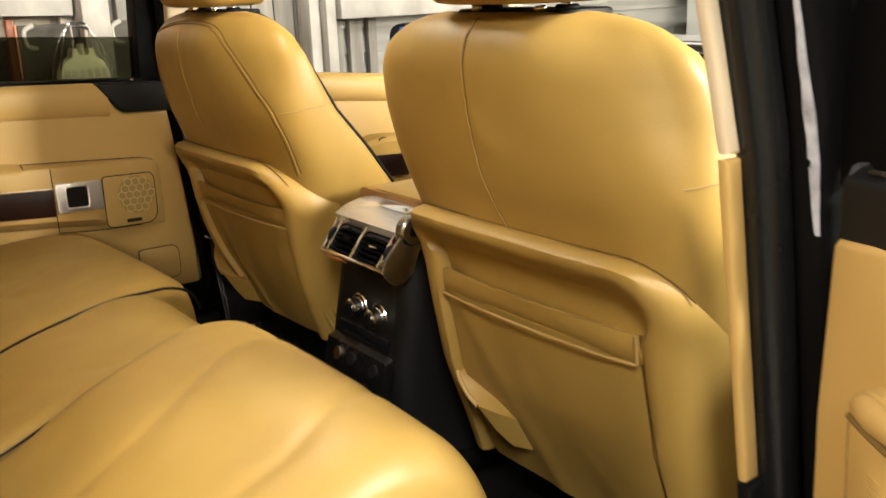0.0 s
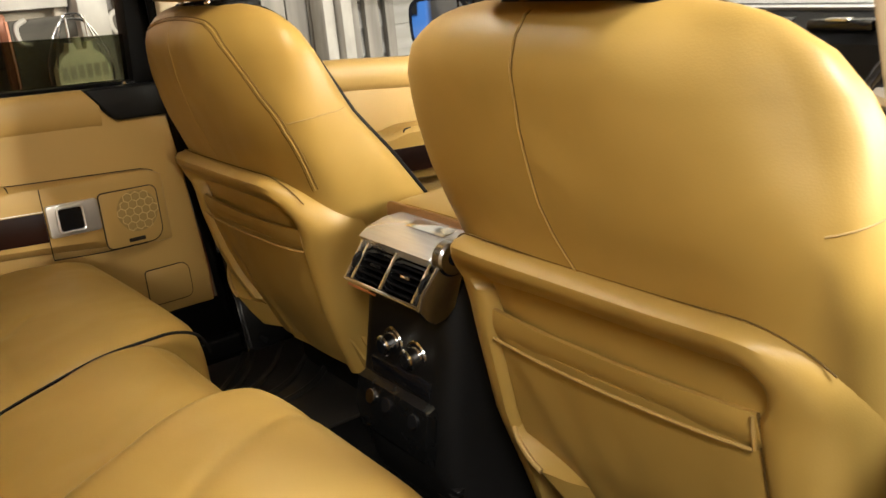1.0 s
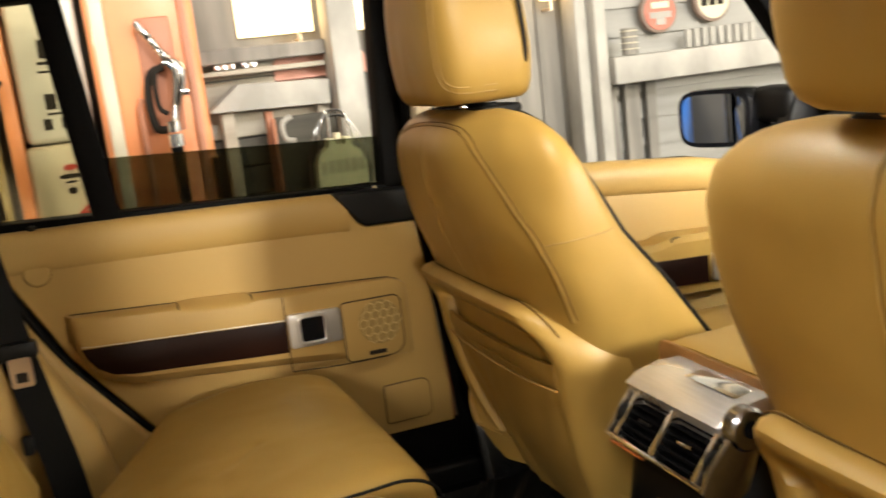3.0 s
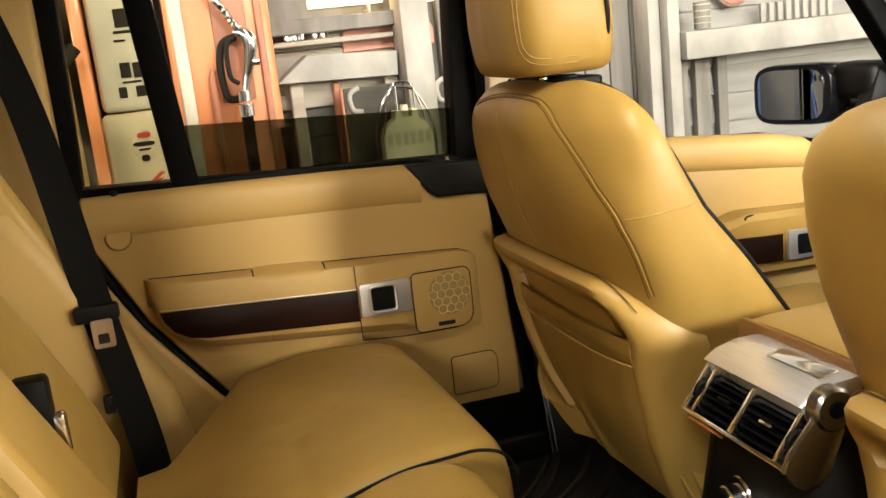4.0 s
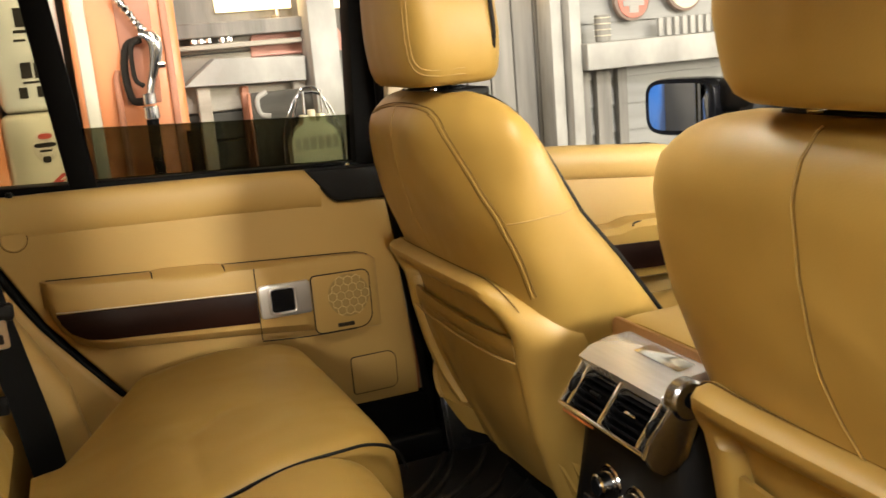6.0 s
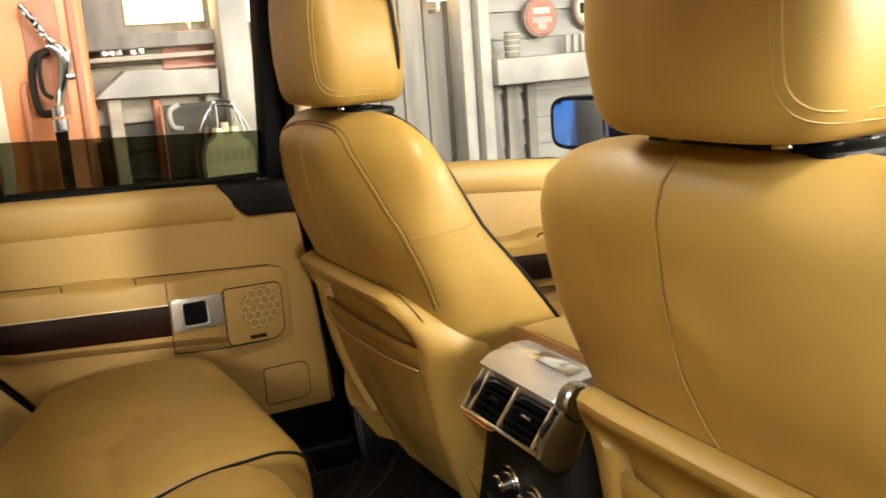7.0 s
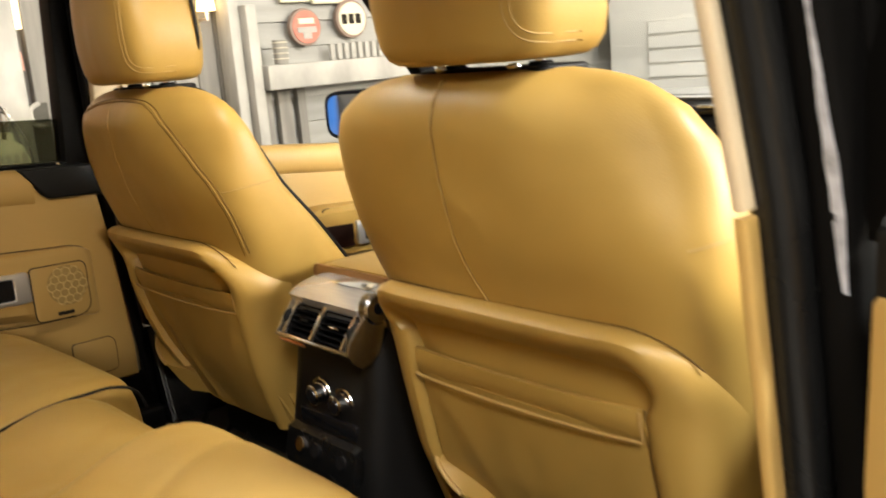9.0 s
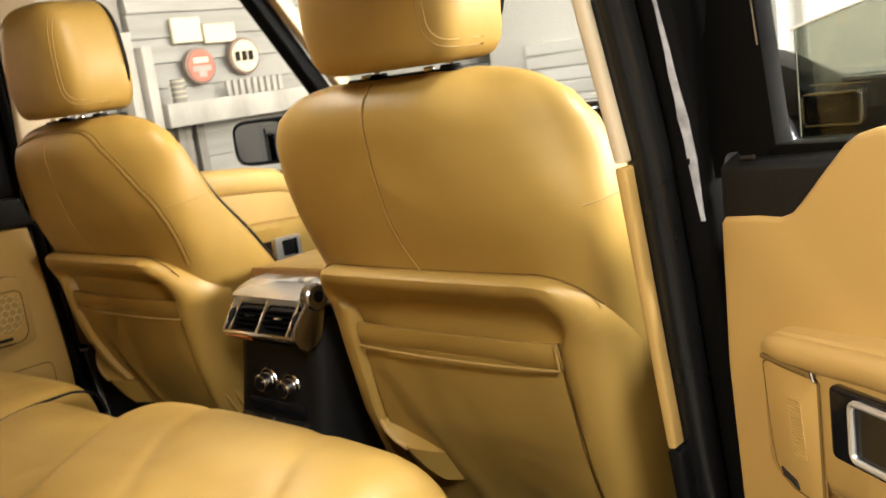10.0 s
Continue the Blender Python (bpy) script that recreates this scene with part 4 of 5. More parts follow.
# ---------------------------------------------------------------- left front door, mirror and front of the cabin
fd = thing("car_door", "closed front car door with tan leather trim and walnut strip", "car door")
fd_trim = [(0.17, 1.175), (0.17, 0.70), (0.98, 0.66), (0.98, 0.98), (0.80, 1.06), (0.72, 1.10), (0.66, 1.130), (0.40, 1.152)]
part("trim_panel", prism(fd_trim, "x", -0.82, -0.785, 0.012, 3), TRIM, fd)
rr = []
for y, z, k in ((0.165, 1.145, 0.7), (0.18, 1.143, 1.0), (0.40, 1.128, 1.0), (0.60, 1.108, 1.0), (0.68, 1.095, 0.9), (0.74, 1.06, 0.6), (0.78, 1.03, 0.25)):
    rr.append([(-0.800 + 0.030 * k * sup(2 * math.pi * q / 24, 2.4), y, z + 0.036 * k * sup(2 * math.pi * q / 24 - math.pi / 2, 2.2)) for q in range(24)])
part("belt_rail", loft(rr), TRIM, fd, "padded tan belt rail")
rings = []
for i in range(31):
    y = 0.18 + 0.62 * i / 30
    drop = 0.024 * math.exp(-((y - 0.43) / 0.06) ** 6)
    b = ramp(y, [(0.18, 0.02), (0.24, 0.05), (0.55, 0.055), (0.70, 0.04), (0.80, 0.01)])
    top = 1.012 - 0.055 * (y - 0.3) - drop * 0.5
    rings.append([(-0.80, y, top + 0.004), (-0.785 + b * 0.8, y, top), (-0.785 + b, y, top - 0.012), (-0.785 + b, y, top - 0.05), (-0.785 + b * 0.8, y, top - 0.12), (-0.80, y, top - 0.14)])
part("armrest", loft(rings), LEATHER, fd, "tan leather armrest with a scooped pull")
part("pull_lip", tube(smooth_line([(-0.735, 0.498, 0.985), (-0.738, 0.505, 0.997), (-0.745, 0.545, 0.995)], 5), 0.002, 6), INK, fd)
def fskin(p):
    b = ramp(p.y, [(0.18, 0.02), (0.24, 0.05), (0.55, 0.055), (0.70, 0.04), (0.80, 0.01)])
    return Vector((p.x - 0.785 + b, p.y, p.z - 0.06 * (p.y - 0.5)))
part("wood_strip", prism([(0.22 + 0.04 * i, 0.902) for i in range(10)] + [(0.58 - 0.04 * i, 0.957) for i in range(10)], "x", -0.002, 0.004, 0.0015, 2, fskin), WOOD, fd, "glossy dark walnut strip")
hb = part("handle_bezel", prism(rounded(0.59, 0.68, 0.903, 0.962, 0.006), "x", -0.002, 0.008, 0.002, 2, fskin), SATIN, fd, "satin silver handle bezel")
part("handle_recess", prism(rounded(0.612, 0.655, 0.912, 0.953, 0.005), "x", 0.004, 0.0085, 0.0005, 1, fskin), GLOSS, hb, "black handle recess")
part("handle_lever", prism(rounded(0.648, 0.664, 0.91, 0.955, 0.004), "x", 0.006, 0.012, 0.0015, 2, fskin), CHROME, hb, "chrome lever")
part("pocket_line", box(-0.786, -0.782, 0.5, 0.62, 0.872, 0.877, 0.001), INK, fd)
part("outer_skin", prism([(0.06, 1.16), (0.06, 0.55), (1.0, 0.5), (1.06, 0.9), (0.98, 1.06), (0.8, 1.09)], "x", -0.94, -0.85, 0.02, 3), PAINT, fd, "glossy black outer skin")
part("inner_frame", prism([(0.06, 1.155), (0.07, 0.6), (1.0, 0.55), (1.02, 0.95), (0.8, 1.08), (0.6, 1.11)], "x", -0.852, -0.818, 0.005, 2), BLACK, fd)
part("belt_seal", prism([(0.06, 1.166), (0.06, 1.178), (0.62, 1.140), (0.80, 1.10), (0.80, 1.085), (0.62, 1.128)], "x", -0.86, -0.815, 0.003, 2), RUBBER, fd)
part("mirror_corner", prism([(0.72, 1.09), (1.0, 1.00), (1.0, 1.10), (0.95, 1.20), (0.89, 1.24), (0.84, 1.10)], "x", -0.86, -0.815, 0.006, 2), BLACK, fd, "black mirror corner panel")

fr_door = thing("car_door", "closed front car door with tan trim and black outer skin", "car door")
part("trim_panel", prism([(0.10, 1.15), (0.10, 0.68), (0.98, 0.66), (0.98, 0.98), (0.70, 1.10)], "x", 0.785, 0.82, 0.012, 3), TRIM, fr_door)
part("outer_skin", prism([(0.06, 1.15), (0.06, 0.55), (1.0, 0.5), (1.06, 0.9), (0.98, 1.05), (0.75, 1.10)], "x", 0.85, 0.94, 0.02, 3), PAINT, fr_door, "glossy black outer skin")
part("belt_seal", prism([(0.08, 1.15), (0.08, 1.165), (0.62, 1.13), (0.80, 1.095), (0.80, 1.08), (0.62, 1.118)], "x", 0.815, 0.86, 0.003, 2), RUBBER, fr_door)
part("inner_frame", prism([(0.06, 1.145), (0.07, 0.6), (1.0, 0.55), (1.02, 0.95), (0.8, 1.07), (0.6, 1.10)], "x", 0.818, 0.852, 0.005, 2), BLACK, fr_door)

mir = thing("wing_mirror", "black door mirror with a wide glass beside the front window", "mirror")
shell = []
for y, k in ((0.815, 0.96), (0.825, 1.0), (0.85, 1.0), (0.90, 0.92), (0.94, 0.70), (0.955, 0.4)):
    shell.append([(-1.004 + 0.082 * k * sup(2 * math.pi * q / 36, 4.5), y + 0.0413 * sup(2 * math.pi * q / 36, 4.5), 1.19 + 0.069 * k * sup(2 * math.pi * q / 36 - math.pi / 2, 4.0)) for q in range(36)])
part("housing", loft(shell), GLOSS, mir)
gl = [[(-1.006 + 0.0685 * sup(2 * math.pi * q / 36, 5), y + 0.0345 * sup(2 * math.pi * q / 36, 5), 1.19 + 0.056 * sup(2 * math.pi * q / 36 - math.pi / 2, 4.5)) for q in range(36)] for y in (0.812, 0.816)]
part("mirror_glass", loft(gl), MIRROR, mir, "mirror glass")
part("arm", box(-0.945, -0.82, 0.87, 0.95, 1.175, 1.255, 0.02, 3), BLACK, mir)

# pillars
def slab_line(p0, p1, w, d, bm=None, r=0.006):
    """A straight bar of oblong section from p0 to p1: w along y, d along x."""
    bm = bm or bmesh.new()
    ring = lambda p: [Vector(p) + Vector((sx * d / 2, sy * w / 2, 0)) for sx, sy in ((-1, -1), (1, -1), (1, 1), (-1, 1))]
    loft([ring(p0), ring(p1)], bm)
    if r:
        bmesh.ops.bevel(bm, geom=[e for e in bm.edges], offset=r, segments=3, profile=0.5, affect="EDGES")
    return bm


for sx in (-1, 1):
    ap = thing("a_pillar", "windscreen pillar with cream lining and black outer trim", "car pillar", None, "windscreen pillars")
    part("lining", slab_line((sx * 0.765, 1.05, 1.18), (sx * 0.70, 0.63, 1.66), 0.05, 0.035), LINING, ap, "cream lining")
    part("outer_trim", slab_line((sx * 0.805, 1.00, 1.16), (sx * 0.75, 0.60, 1.66), 0.055, 0.05), RUBBER, ap, "black outer trim")

bl = thing("b_pillar", "door pillar with tan trim, black seal and black sill cover", "car pillar", None, "door pillars")
part("lower_trim", prism([(0.045, 1.12), (0.062, 0.832), (0.165, 0.826), (0.155, 1.14)], "x", -0.81, -0.755, 0.008, 3), TRIM, bl)
part("upper_trim", prism([(0.012, 1.62), (-0.005, 1.13), (0.12, 1.13), (0.10, 1.62)], "x", -0.80, -0.745, 0.010, 3), LINING, bl, "cream upper trim")
part("seal", tube(smooth_line([(-0.772, -0.005, 1.60), (-0.772, 0.004, 1.12), (-0.772, 0.03, 0.82), (-0.772, 0.045, 0.64)], 6), 0.011, 10), RUBBER, bl, "black rubber seal")
part("kick_cover", prism([(-0.80, 0.824), (-0.757, 0.826), (-0.722, 0.70), (-0.694, 0.616), (-0.80, 0.616)], "y", 0.046, 0.20, 0.010, 3), SHINY, bl, "glossy black plastic kick cover")
part("kick_ridge", tube([(-0.758, 0.047, 0.822), (-0.726, 0.048, 0.70), (-0.697, 0.045, 0.622)], 0.004, 8), SHINY, bl)

br = thing("b_pillar", "door pillar with tan trim, black seal and glossy black outer post", "car pillar", None, "door pillars")
lean = lambda z: -0.055 - 0.165 * (z - 0.90) if z < 1.22 else -0.108 - 0.30 * (z - 1.22)
def pillar_strip(z0, z1, off0, off1, x0, x1, r):
    zs = [z0 + (z1 - z0) * i / 8 for i in range(9)]
    out = [(lean(z) + off0, z) for z in zs] + [(lean(z) + off1, z) for z in zs[::-1]]
    return prism(out, "x", x0, x1, r, 3)
part("lower_trim", pillar_strip(0.905, 1.212, -0.0095, 0.010, 0.730, 0.742, 0.004), TRIM, br, "tan lower trim")
part("upper_trim", pillar_strip(1.216, 1.64, -0.006, 0.010, 0.728, 0.742, 0.005), LINING, br, "cream upper trim")
part("sill_cover", pillar_strip(0.60, 0.902, -0.01, 0.016, 0.728, 0.745, 0.006), BLACK, br, "black plastic lower cover")
part("seal", tube([(0.748, lean(z) + 0.030, z) for z in [0.60 + 0.052 * i for i in range(21)]], 0.022, 12), SHINY, br, "thick black rubber seal")
part("outer_post", pillar_strip(0.55, 1.66, 0.035, 0.12, 0.765, 0.80, 0.012), FRAME, br, "glossy black outer post")
part("post_edge", tube([(0.802, lean(z) + 0.095, z) for z in [0.75 + 0.05 * i for i in range(18)]], 0.010, 10), RUBBER, br)
# ragged pale strip: a reflection on the black post, painted in as colour
glint = bmesh.new()
rows_ = []
for i in range(25):
    z = 1.15 + 0.49 * i / 24
    w = 0.0044 * math.sin(math.pi * min(1.0, (i + 0.3) / 9)) ** 0.7 * (0.55 + 0.45 * random.random()) + 0.001 if i < 9 else 0.002 * (0.4 + 0.8 * random.random())
    c_ = 0.7915 - 0.012 * (z - 1.15) + 0.0012 * (random.random() - 0.5)
    rows_.append([(c_ - w, lean(z) + 0.0325, z), (c_ + w, lean(z) + 0.0325, z), (c_ + w, lean(z) + 0.0345, z), (c_ - w, lean(z) + 0.0345, z)])
loft(rows_, glint)
part("glint_strip", glint, mat("painted_glint", (0.34, 0.34, 0.37), 0.25, blotch=0.7, blotch_scale=60, dark=0.3), br, "pale strip painted as a reflection on the black post")
for z in (0.80, 1.02):
    hg = part("hinge", box(0.79, 0.84, 0.005, 0.055, z - 0.03, z + 0.03, 0.006, 2), PAINT, br, "black painted hinge")
    part("hinge_pin", cylinder((0.835, 0.03, z), (0, 0, 1), 0.009, 0.075, 14), BLACK, hg)

# rear side lining and belt
cpil = thing("c_pillar", "tan moulded side lining beside the rear bench", "car pillar")
lin = [(-0.705, 1.62), (-0.708, 1.12), (-0.63, 0.985), (-0.525, 0.845), (-0.46, 0.79), (-0.45, 0.66), (-1.05, 0.66), (-1.10, 1.62)]
part("side_lining", prism(lin, "x", -0.80, -0.755, 0.012, 3), TRIM, cpil)
part("wheel_arch", prism([(-0.66, 1.02), (-0.60, 0.90), (-0.56, 0.70), (-1.0, 0.66), (-1.0, 1.25), (-0.78, 1.22)], "x", -0.757, -0.665, 0.03, 4), TRIM, cpil, "bulging tan wheel arch lining")
part("bench_wing", prism([(-0.60, 0.86), (-0.63, 0.93), (-0.80, 1.30), (-1.0, 1.30), (-0.95, 0.72), (-0.60, 0.72)], "x", -0.72, -0.675, 0.02, 4), LEATHER, cpil, "tan leather bench wing")
sb = thing("seat_belt", "black webbing seat belt with a steel tongue", "seat belt")
webs = smooth_line([(-0.735, -0.80, 1.60), (-0.70, -0.735, 1.36), (-0.665, -0.692, 1.08), (-0.655, -0.678, 1.0), (-0.630, -0.655, 0.88), (-0.62, -0.645, 0.80), (-0.615, -0.64, 0.76)], 8)
rings = []
for i, p in enumerate(webs):
    t = i / (len(webs) - 1)
    side = Vector((0.18, 0.98, -0.12)).normalized() * 0.027
    nrm = Vector((0.98, -0.18, 0.1)) * 0.0008
    rings.append([p - side - nrm, p + side - nrm, p + side + nrm, p - side + nrm])
part("webbing", loft(rings), WEBBING, sb)
part("tongue_cover", box(-0.672, -0.648, -0.722, -0.656, 1.036, 1.062, 0.006, 2), BLACK, sb, "black tongue cover")
tg = part("tongue", prism(rounded(-0.700, -0.668, 0.995, 1.040, 0.005), "x", -0.652, -0.648, 0.0008, 1), BRASS, sb, "steel buckle tongue")
part("tongue_slot", prism(rounded(-0.692, -0.676, 1.003, 1.018, 0.002), "x", -0.6535, -0.6465, 0.0004, 1), INK, tg)
cl2 = thing("belt_buckle", "small belt buckle tucked beside the bench", "buckle")
part("catch", box(-0.163, -0.145, -0.72, -0.69, 1.03, 1.075, 0.004, 2), CHROME, cl2)
part("casing", box(-0.170, -0.140, -0.735, -0.70, 1.05, 1.115, 0.006, 2), BLACK, cl2, "black casing")
hook = thing("belt_guide", "small black belt guide on the side of the bench", "belt guide")
part("clip", box(-0.628, -0.618, -0.70, -0.684, 0.90, 0.93, 0.004, 2), BLACK, hook)

# ---------------------------------------------------------------- cabin shell
car = thing("car_shell", "black estate car shell with cream headlining and black carpet", "car", kind="structure")
part("floor_pan", box(-0.86, 0.86, -1.1, 1.2, 0.56, 0.615, 0.005), CARPET, car, "black carpet")
part("tunnel", box(-0.16, 0.16, -0.6, 0.2, 0.61, 0.655, 0.02, 3), CARPET, car)
part("bench_riser", box(-0.74, 0.58, -0.9, -0.21, 0.61, 0.705, 0.01), CARPET, car)
for sx in (-1, 1):
    part("sill", prism([(-0.45, 0.56), (-0.45, 0.66), (1.0, 0.64), (1.0, 0.56)], "x", *sorted((sx * 0.74, sx * 0.86)), 0.012, 3), BLACK, car, "black plastic sill cover")
part("footwell_side", prism([(-0.44, 0.62), (-0.40, 0.735), (0.03, 0.73), (0.05, 0.62)], "x", -0.79, -0.762, 0.006, 2), CARPET, car)
part("headlining", box(-0.74, 0.74, -1.3, 0.58, 1.665, 1.69, 0.01), LINING, car, "cream headlining")
part("roof_skin", box(-0.80, 0.80, -1.4, 0.62, 1.70, 1.73, 0.012), PAINT, car, "black roof")
for sx in (-1, 1):
    part("roof_rail", box(*sorted((sx * 0.70, sx * 0.80)), -1.3, 0.6, 1.62, 1.70, 0.02, 3), LINING, car)
part("tail_lining", box(-0.80, 0.80, -1.42, -1.36, 0.6, 1.7, 0.01), LINING, car)
part("rear_quarter", box(0.70, 0.80, -1.4, -0.80, 0.6, 1.66, 0.02, 3), TRIM, car)
part("screen_glass", loft([[(-0.73, 1.02, 1.20), (0.73, 1.02, 1.20), (0.73, 1.024, 1.20), (-0.73, 1.024, 1.20)], [(-0.68, 0.60, 1.68), (0.68, 0.60, 1.68), (0.68, 0.604, 1.68), (-0.68, 0.604, 1.68)]]), CLEAR, car, "clear windscreen").visible_shadow = False
part("bonnet", box(-0.85, 0.85, 1.2, 2.5, 1.02, 1.10, 0.04, 4), PAINT, car, "black bonnet")
part("front_body", box(-0.92, 0.92, 1.0, 2.6, 0.4, 1.03, 0.05, 4), PAINT, car)
for sx in (-1, 1):
    part("rear_body", box(*sorted((sx * 0.80, sx * 0.93)), -1.9, -0.86, 0.76, 1.15, 0.03, 3), PAINT, car)

# outside of the car: wings, tail, wheels, lights
def wheel_at(x, y):
    w = part("wheel", cylinder((x, y, 0.37), (1, 0, 0), 0.37, 0.24, 40, 0.03), RUBBER, car, "black tyre")
    part("rim", cylinder((x + (0.115 if x > 0 else -0.115), y, 0.37), (1, 0, 0), 0.25, 0.03, 32, 0.01), SILVER, w, "silver alloy rim")
    for k in range(5):
        a_ = radians(72 * k)
        part("spoke", box(x + (0.125 if x > 0 else -0.165), x + (0.165 if x > 0 else -0.125), y + 0.12 * math.cos(a_) - 0.03, y + 0.12 * math.cos(a_) + 0.03, 0.37 + 0.12 * math.sin(a_) - 0.03, 0.37 + 0.12 * math.sin(a_) + 0.03, 0.01, 2), SILVER, w)


for x in (-0.80, 0.80):
    for y in (1.90, -1.12):
        wheel_at(x, y)
for sx in (-1, 1):
    part("rear_wing", prism([(-0.80, 1.17), (-0.80, 1.02), (-0.66, 0.86), (-0.72, 0.60), (-0.78, 0.42), (-1.92, 0.42), (-1.95, 0.9), (-1.86, 1.17)], "x", *sorted((sx * 0.945, sx * 0.955)), 0.004, 1), PAINT, car, "glossy black rear wing")
    part("tail_pillar", prism([(-0.82, 1.17), (-0.86, 1.66), (-1.42, 1.66), (-1.80, 1.17)], "x", *sorted((sx * 0.81, sx * 0.86)), 0.015, 2), PAINT, car, "black rear pillar and side glass")
    part("side_skirt", box(*sorted((sx * 0.87, sx * 0.93)), -0.75, 1.5, 0.36, 0.55, 0.02, 2), PAINT, car)
    part("headlight", box(*sorted((sx * 0.55, sx * 0.86)), 2.59, 2.63, 0.72, 0.92, 0.02, 2), CLEAR, car, "headlight")
    part("tail_light", box(*sorted((sx * 0.70, sx * 0.88)), -1.97, -1.93, 0.72, 1.08, 0.02, 2), REDP, car, "red tail light")
part("tailgate", prism([(-1.36, 1.70), (-1.30, 1.66), (-1.78, 1.17), (-1.92, 0.95), (-1.92, 0.42), (-1.96, 0.42), (-1.97, 0.98), (-1.84, 1.18)], "x", -0.84, 0.84, 0.01, 2), PAINT, car, "black tailgate")
part("rear_bumper", box(-0.92, 0.92, -2.02, -1.92, 0.38, 0.64, 0.03, 3), PAINT, car)
part("grille", box(-0.46, 0.46, 2.59, 2.64, 0.62, 0.90, 0.02, 2), SILVER, car, "front grille")
part("front_bumper", box(-0.92, 0.92, 2.56, 2.68, 0.34, 0.60, 0.04, 3), PAINT, car)

dome = thing("courtesy_lamp", "lit courtesy lamp in the cream headlining", "lamp")
part("housing", box(-0.085, 0.085, -0.32, -0.06, 1.654, 1.667, 0.005, 2), LINING, dome)
part("lens", box(-0.055, 0.055, -0.30, -0.08, 1.650, 1.656, 0.002, 1), glow("lamp_lens", (1.0, 0.85, 0.62), 3.0), dome, "glowing lens")

dash = thing("dashboard", "black and grey dashboard with slim air vents along its top", "dashboard")
part("upper", prism([(0.80, 1.10), (0.82, 1.165), (0.88, 1.195), (0.98, 1.215), (1.20, 1.19), (1.20, 0.9), (0.86, 0.9)], "x", -0.74, 0.74, 0.015, 3), BLACK, dash)
part("top_shelf", prism([(0.93, 1.212), (1.16, 1.216), (1.18, 1.20), (0.94, 1.20)], "x", -0.70, 0.70, 0.004), mat("grey_vinyl", (0.30, 0.29, 0.27), 0.6, grain=0.3, scale=500), dash, "grey dash top")
for x in (-0.25, -0.08, 0.09, 0.26):
    v = part("vent", box(x - 0.06, x + 0.06, 0.845, 0.90, 1.182, 1.200, 0.004), GLOSS, dash, "slim black vent")
    part("vent_tab", box(x - 0.02, x + 0.02, 0.838, 0.86, 1.198, 1.204, 0.002), CHROME, v)
cowl = []
for x, k in ((0.20, 0.3), (0.215, 0.7), (0.25, 0.93), (0.32, 1.0), (0.45, 1.0), (0.52, 0.92), (0.56, 0.70), (0.59, 0.35), (0.60, 0.1)):
    cowl.append([(x, 0.80, 1.16), (x, 0.79, 1.185 + 0.04 * k), (x, 0.80, 1.19 + 0.075 * k), (x, 0.86, 1.20 + 0.085 * k), (x, 0.95, 1.20 + 0.05 * k), (x, 1.02, 1.205), (x, 1.02, 1.16)])
part("instrument_cowl", loft(cowl), SOFTBLACK, dash, "dark grey cowl over the instruments")
end_vent = part("end_vent", box(0.580, 0.676, 0.785, 0.84, 1.142, 1.196, 0.005), GLOSS, dash, "black air vent in a chrome frame")
part("vent_frame", tube([(x, 0.784, z) for x, z in rounded(0.579, 0.677, 1.141, 1.197, 0.008)], 0.0026, 8, closed=True), CHROME, end_vent, "chrome frame")
part("vent_tab", box(0.618, 0.640, 0.780, 0.79, 1.167, 1.170, 0.001), CHROME, end_vent)
part("shelf_line", tube([(0.575, 0.80, 1.212), (0.69, 0.80, 1.208)], 0.003, 8), CHROME, dash, "bright strip over the vent")
part("stalk_end", cylinder((0.526, 0.76, 1.192), (1, 0.2, 0), 0.006, 0.016, 12, 0.002), CHROME, dash)
part("stack", box(-0.13, 0.13, 0.70, 0.86, 0.85, 1.12, 0.02, 3), BLACK, dash)
part("wood_facia", box(-0.70, -0.14, 0.80, 0.83, 1.02, 1.08, 0.006), WOOD, dash, "dark walnut facia")
wheel = thing("steering_wheel", "black leather steering wheel behind the dashboard edge", "steering wheel", pose(0.42, 0.66, 1.06, 68, 0, 0))
part("rim", tube([(0.185 * math.cos(radians(7.5 * i)), 0.185 * math.sin(radians(7.5 * i)), 0) for i in range(48)], 0.016, 10, closed=True), GLOSS, wheel)
part("hub", cylinder((0, 0, -0.02), (0, 0, 1), 0.07, 0.05, 28, 0.012), BLACK, wheel)
for a in (20, 160, 270):
    part("spoke", tube([(0.05 * math.cos(radians(a)), 0.05 * math.sin(radians(a)), -0.015), (0.175 * math.cos(radians(a)), 0.175 * math.sin(radians(a)), 0)], 0.014, 8), SILVER, wheel)

# ribbed rubber mat in the rear footwell
floor_mat = thing("floor_mat", "black rubber floor mat with curved raised ribs on the carpet", "floor mat")
part("mat_sheet", prism(rounded(-0.70, -0.30, -0.20, 0.22, 0.03, 4), "z", 0.6155, 0.623, 0.002), MATTING, floor_mat)
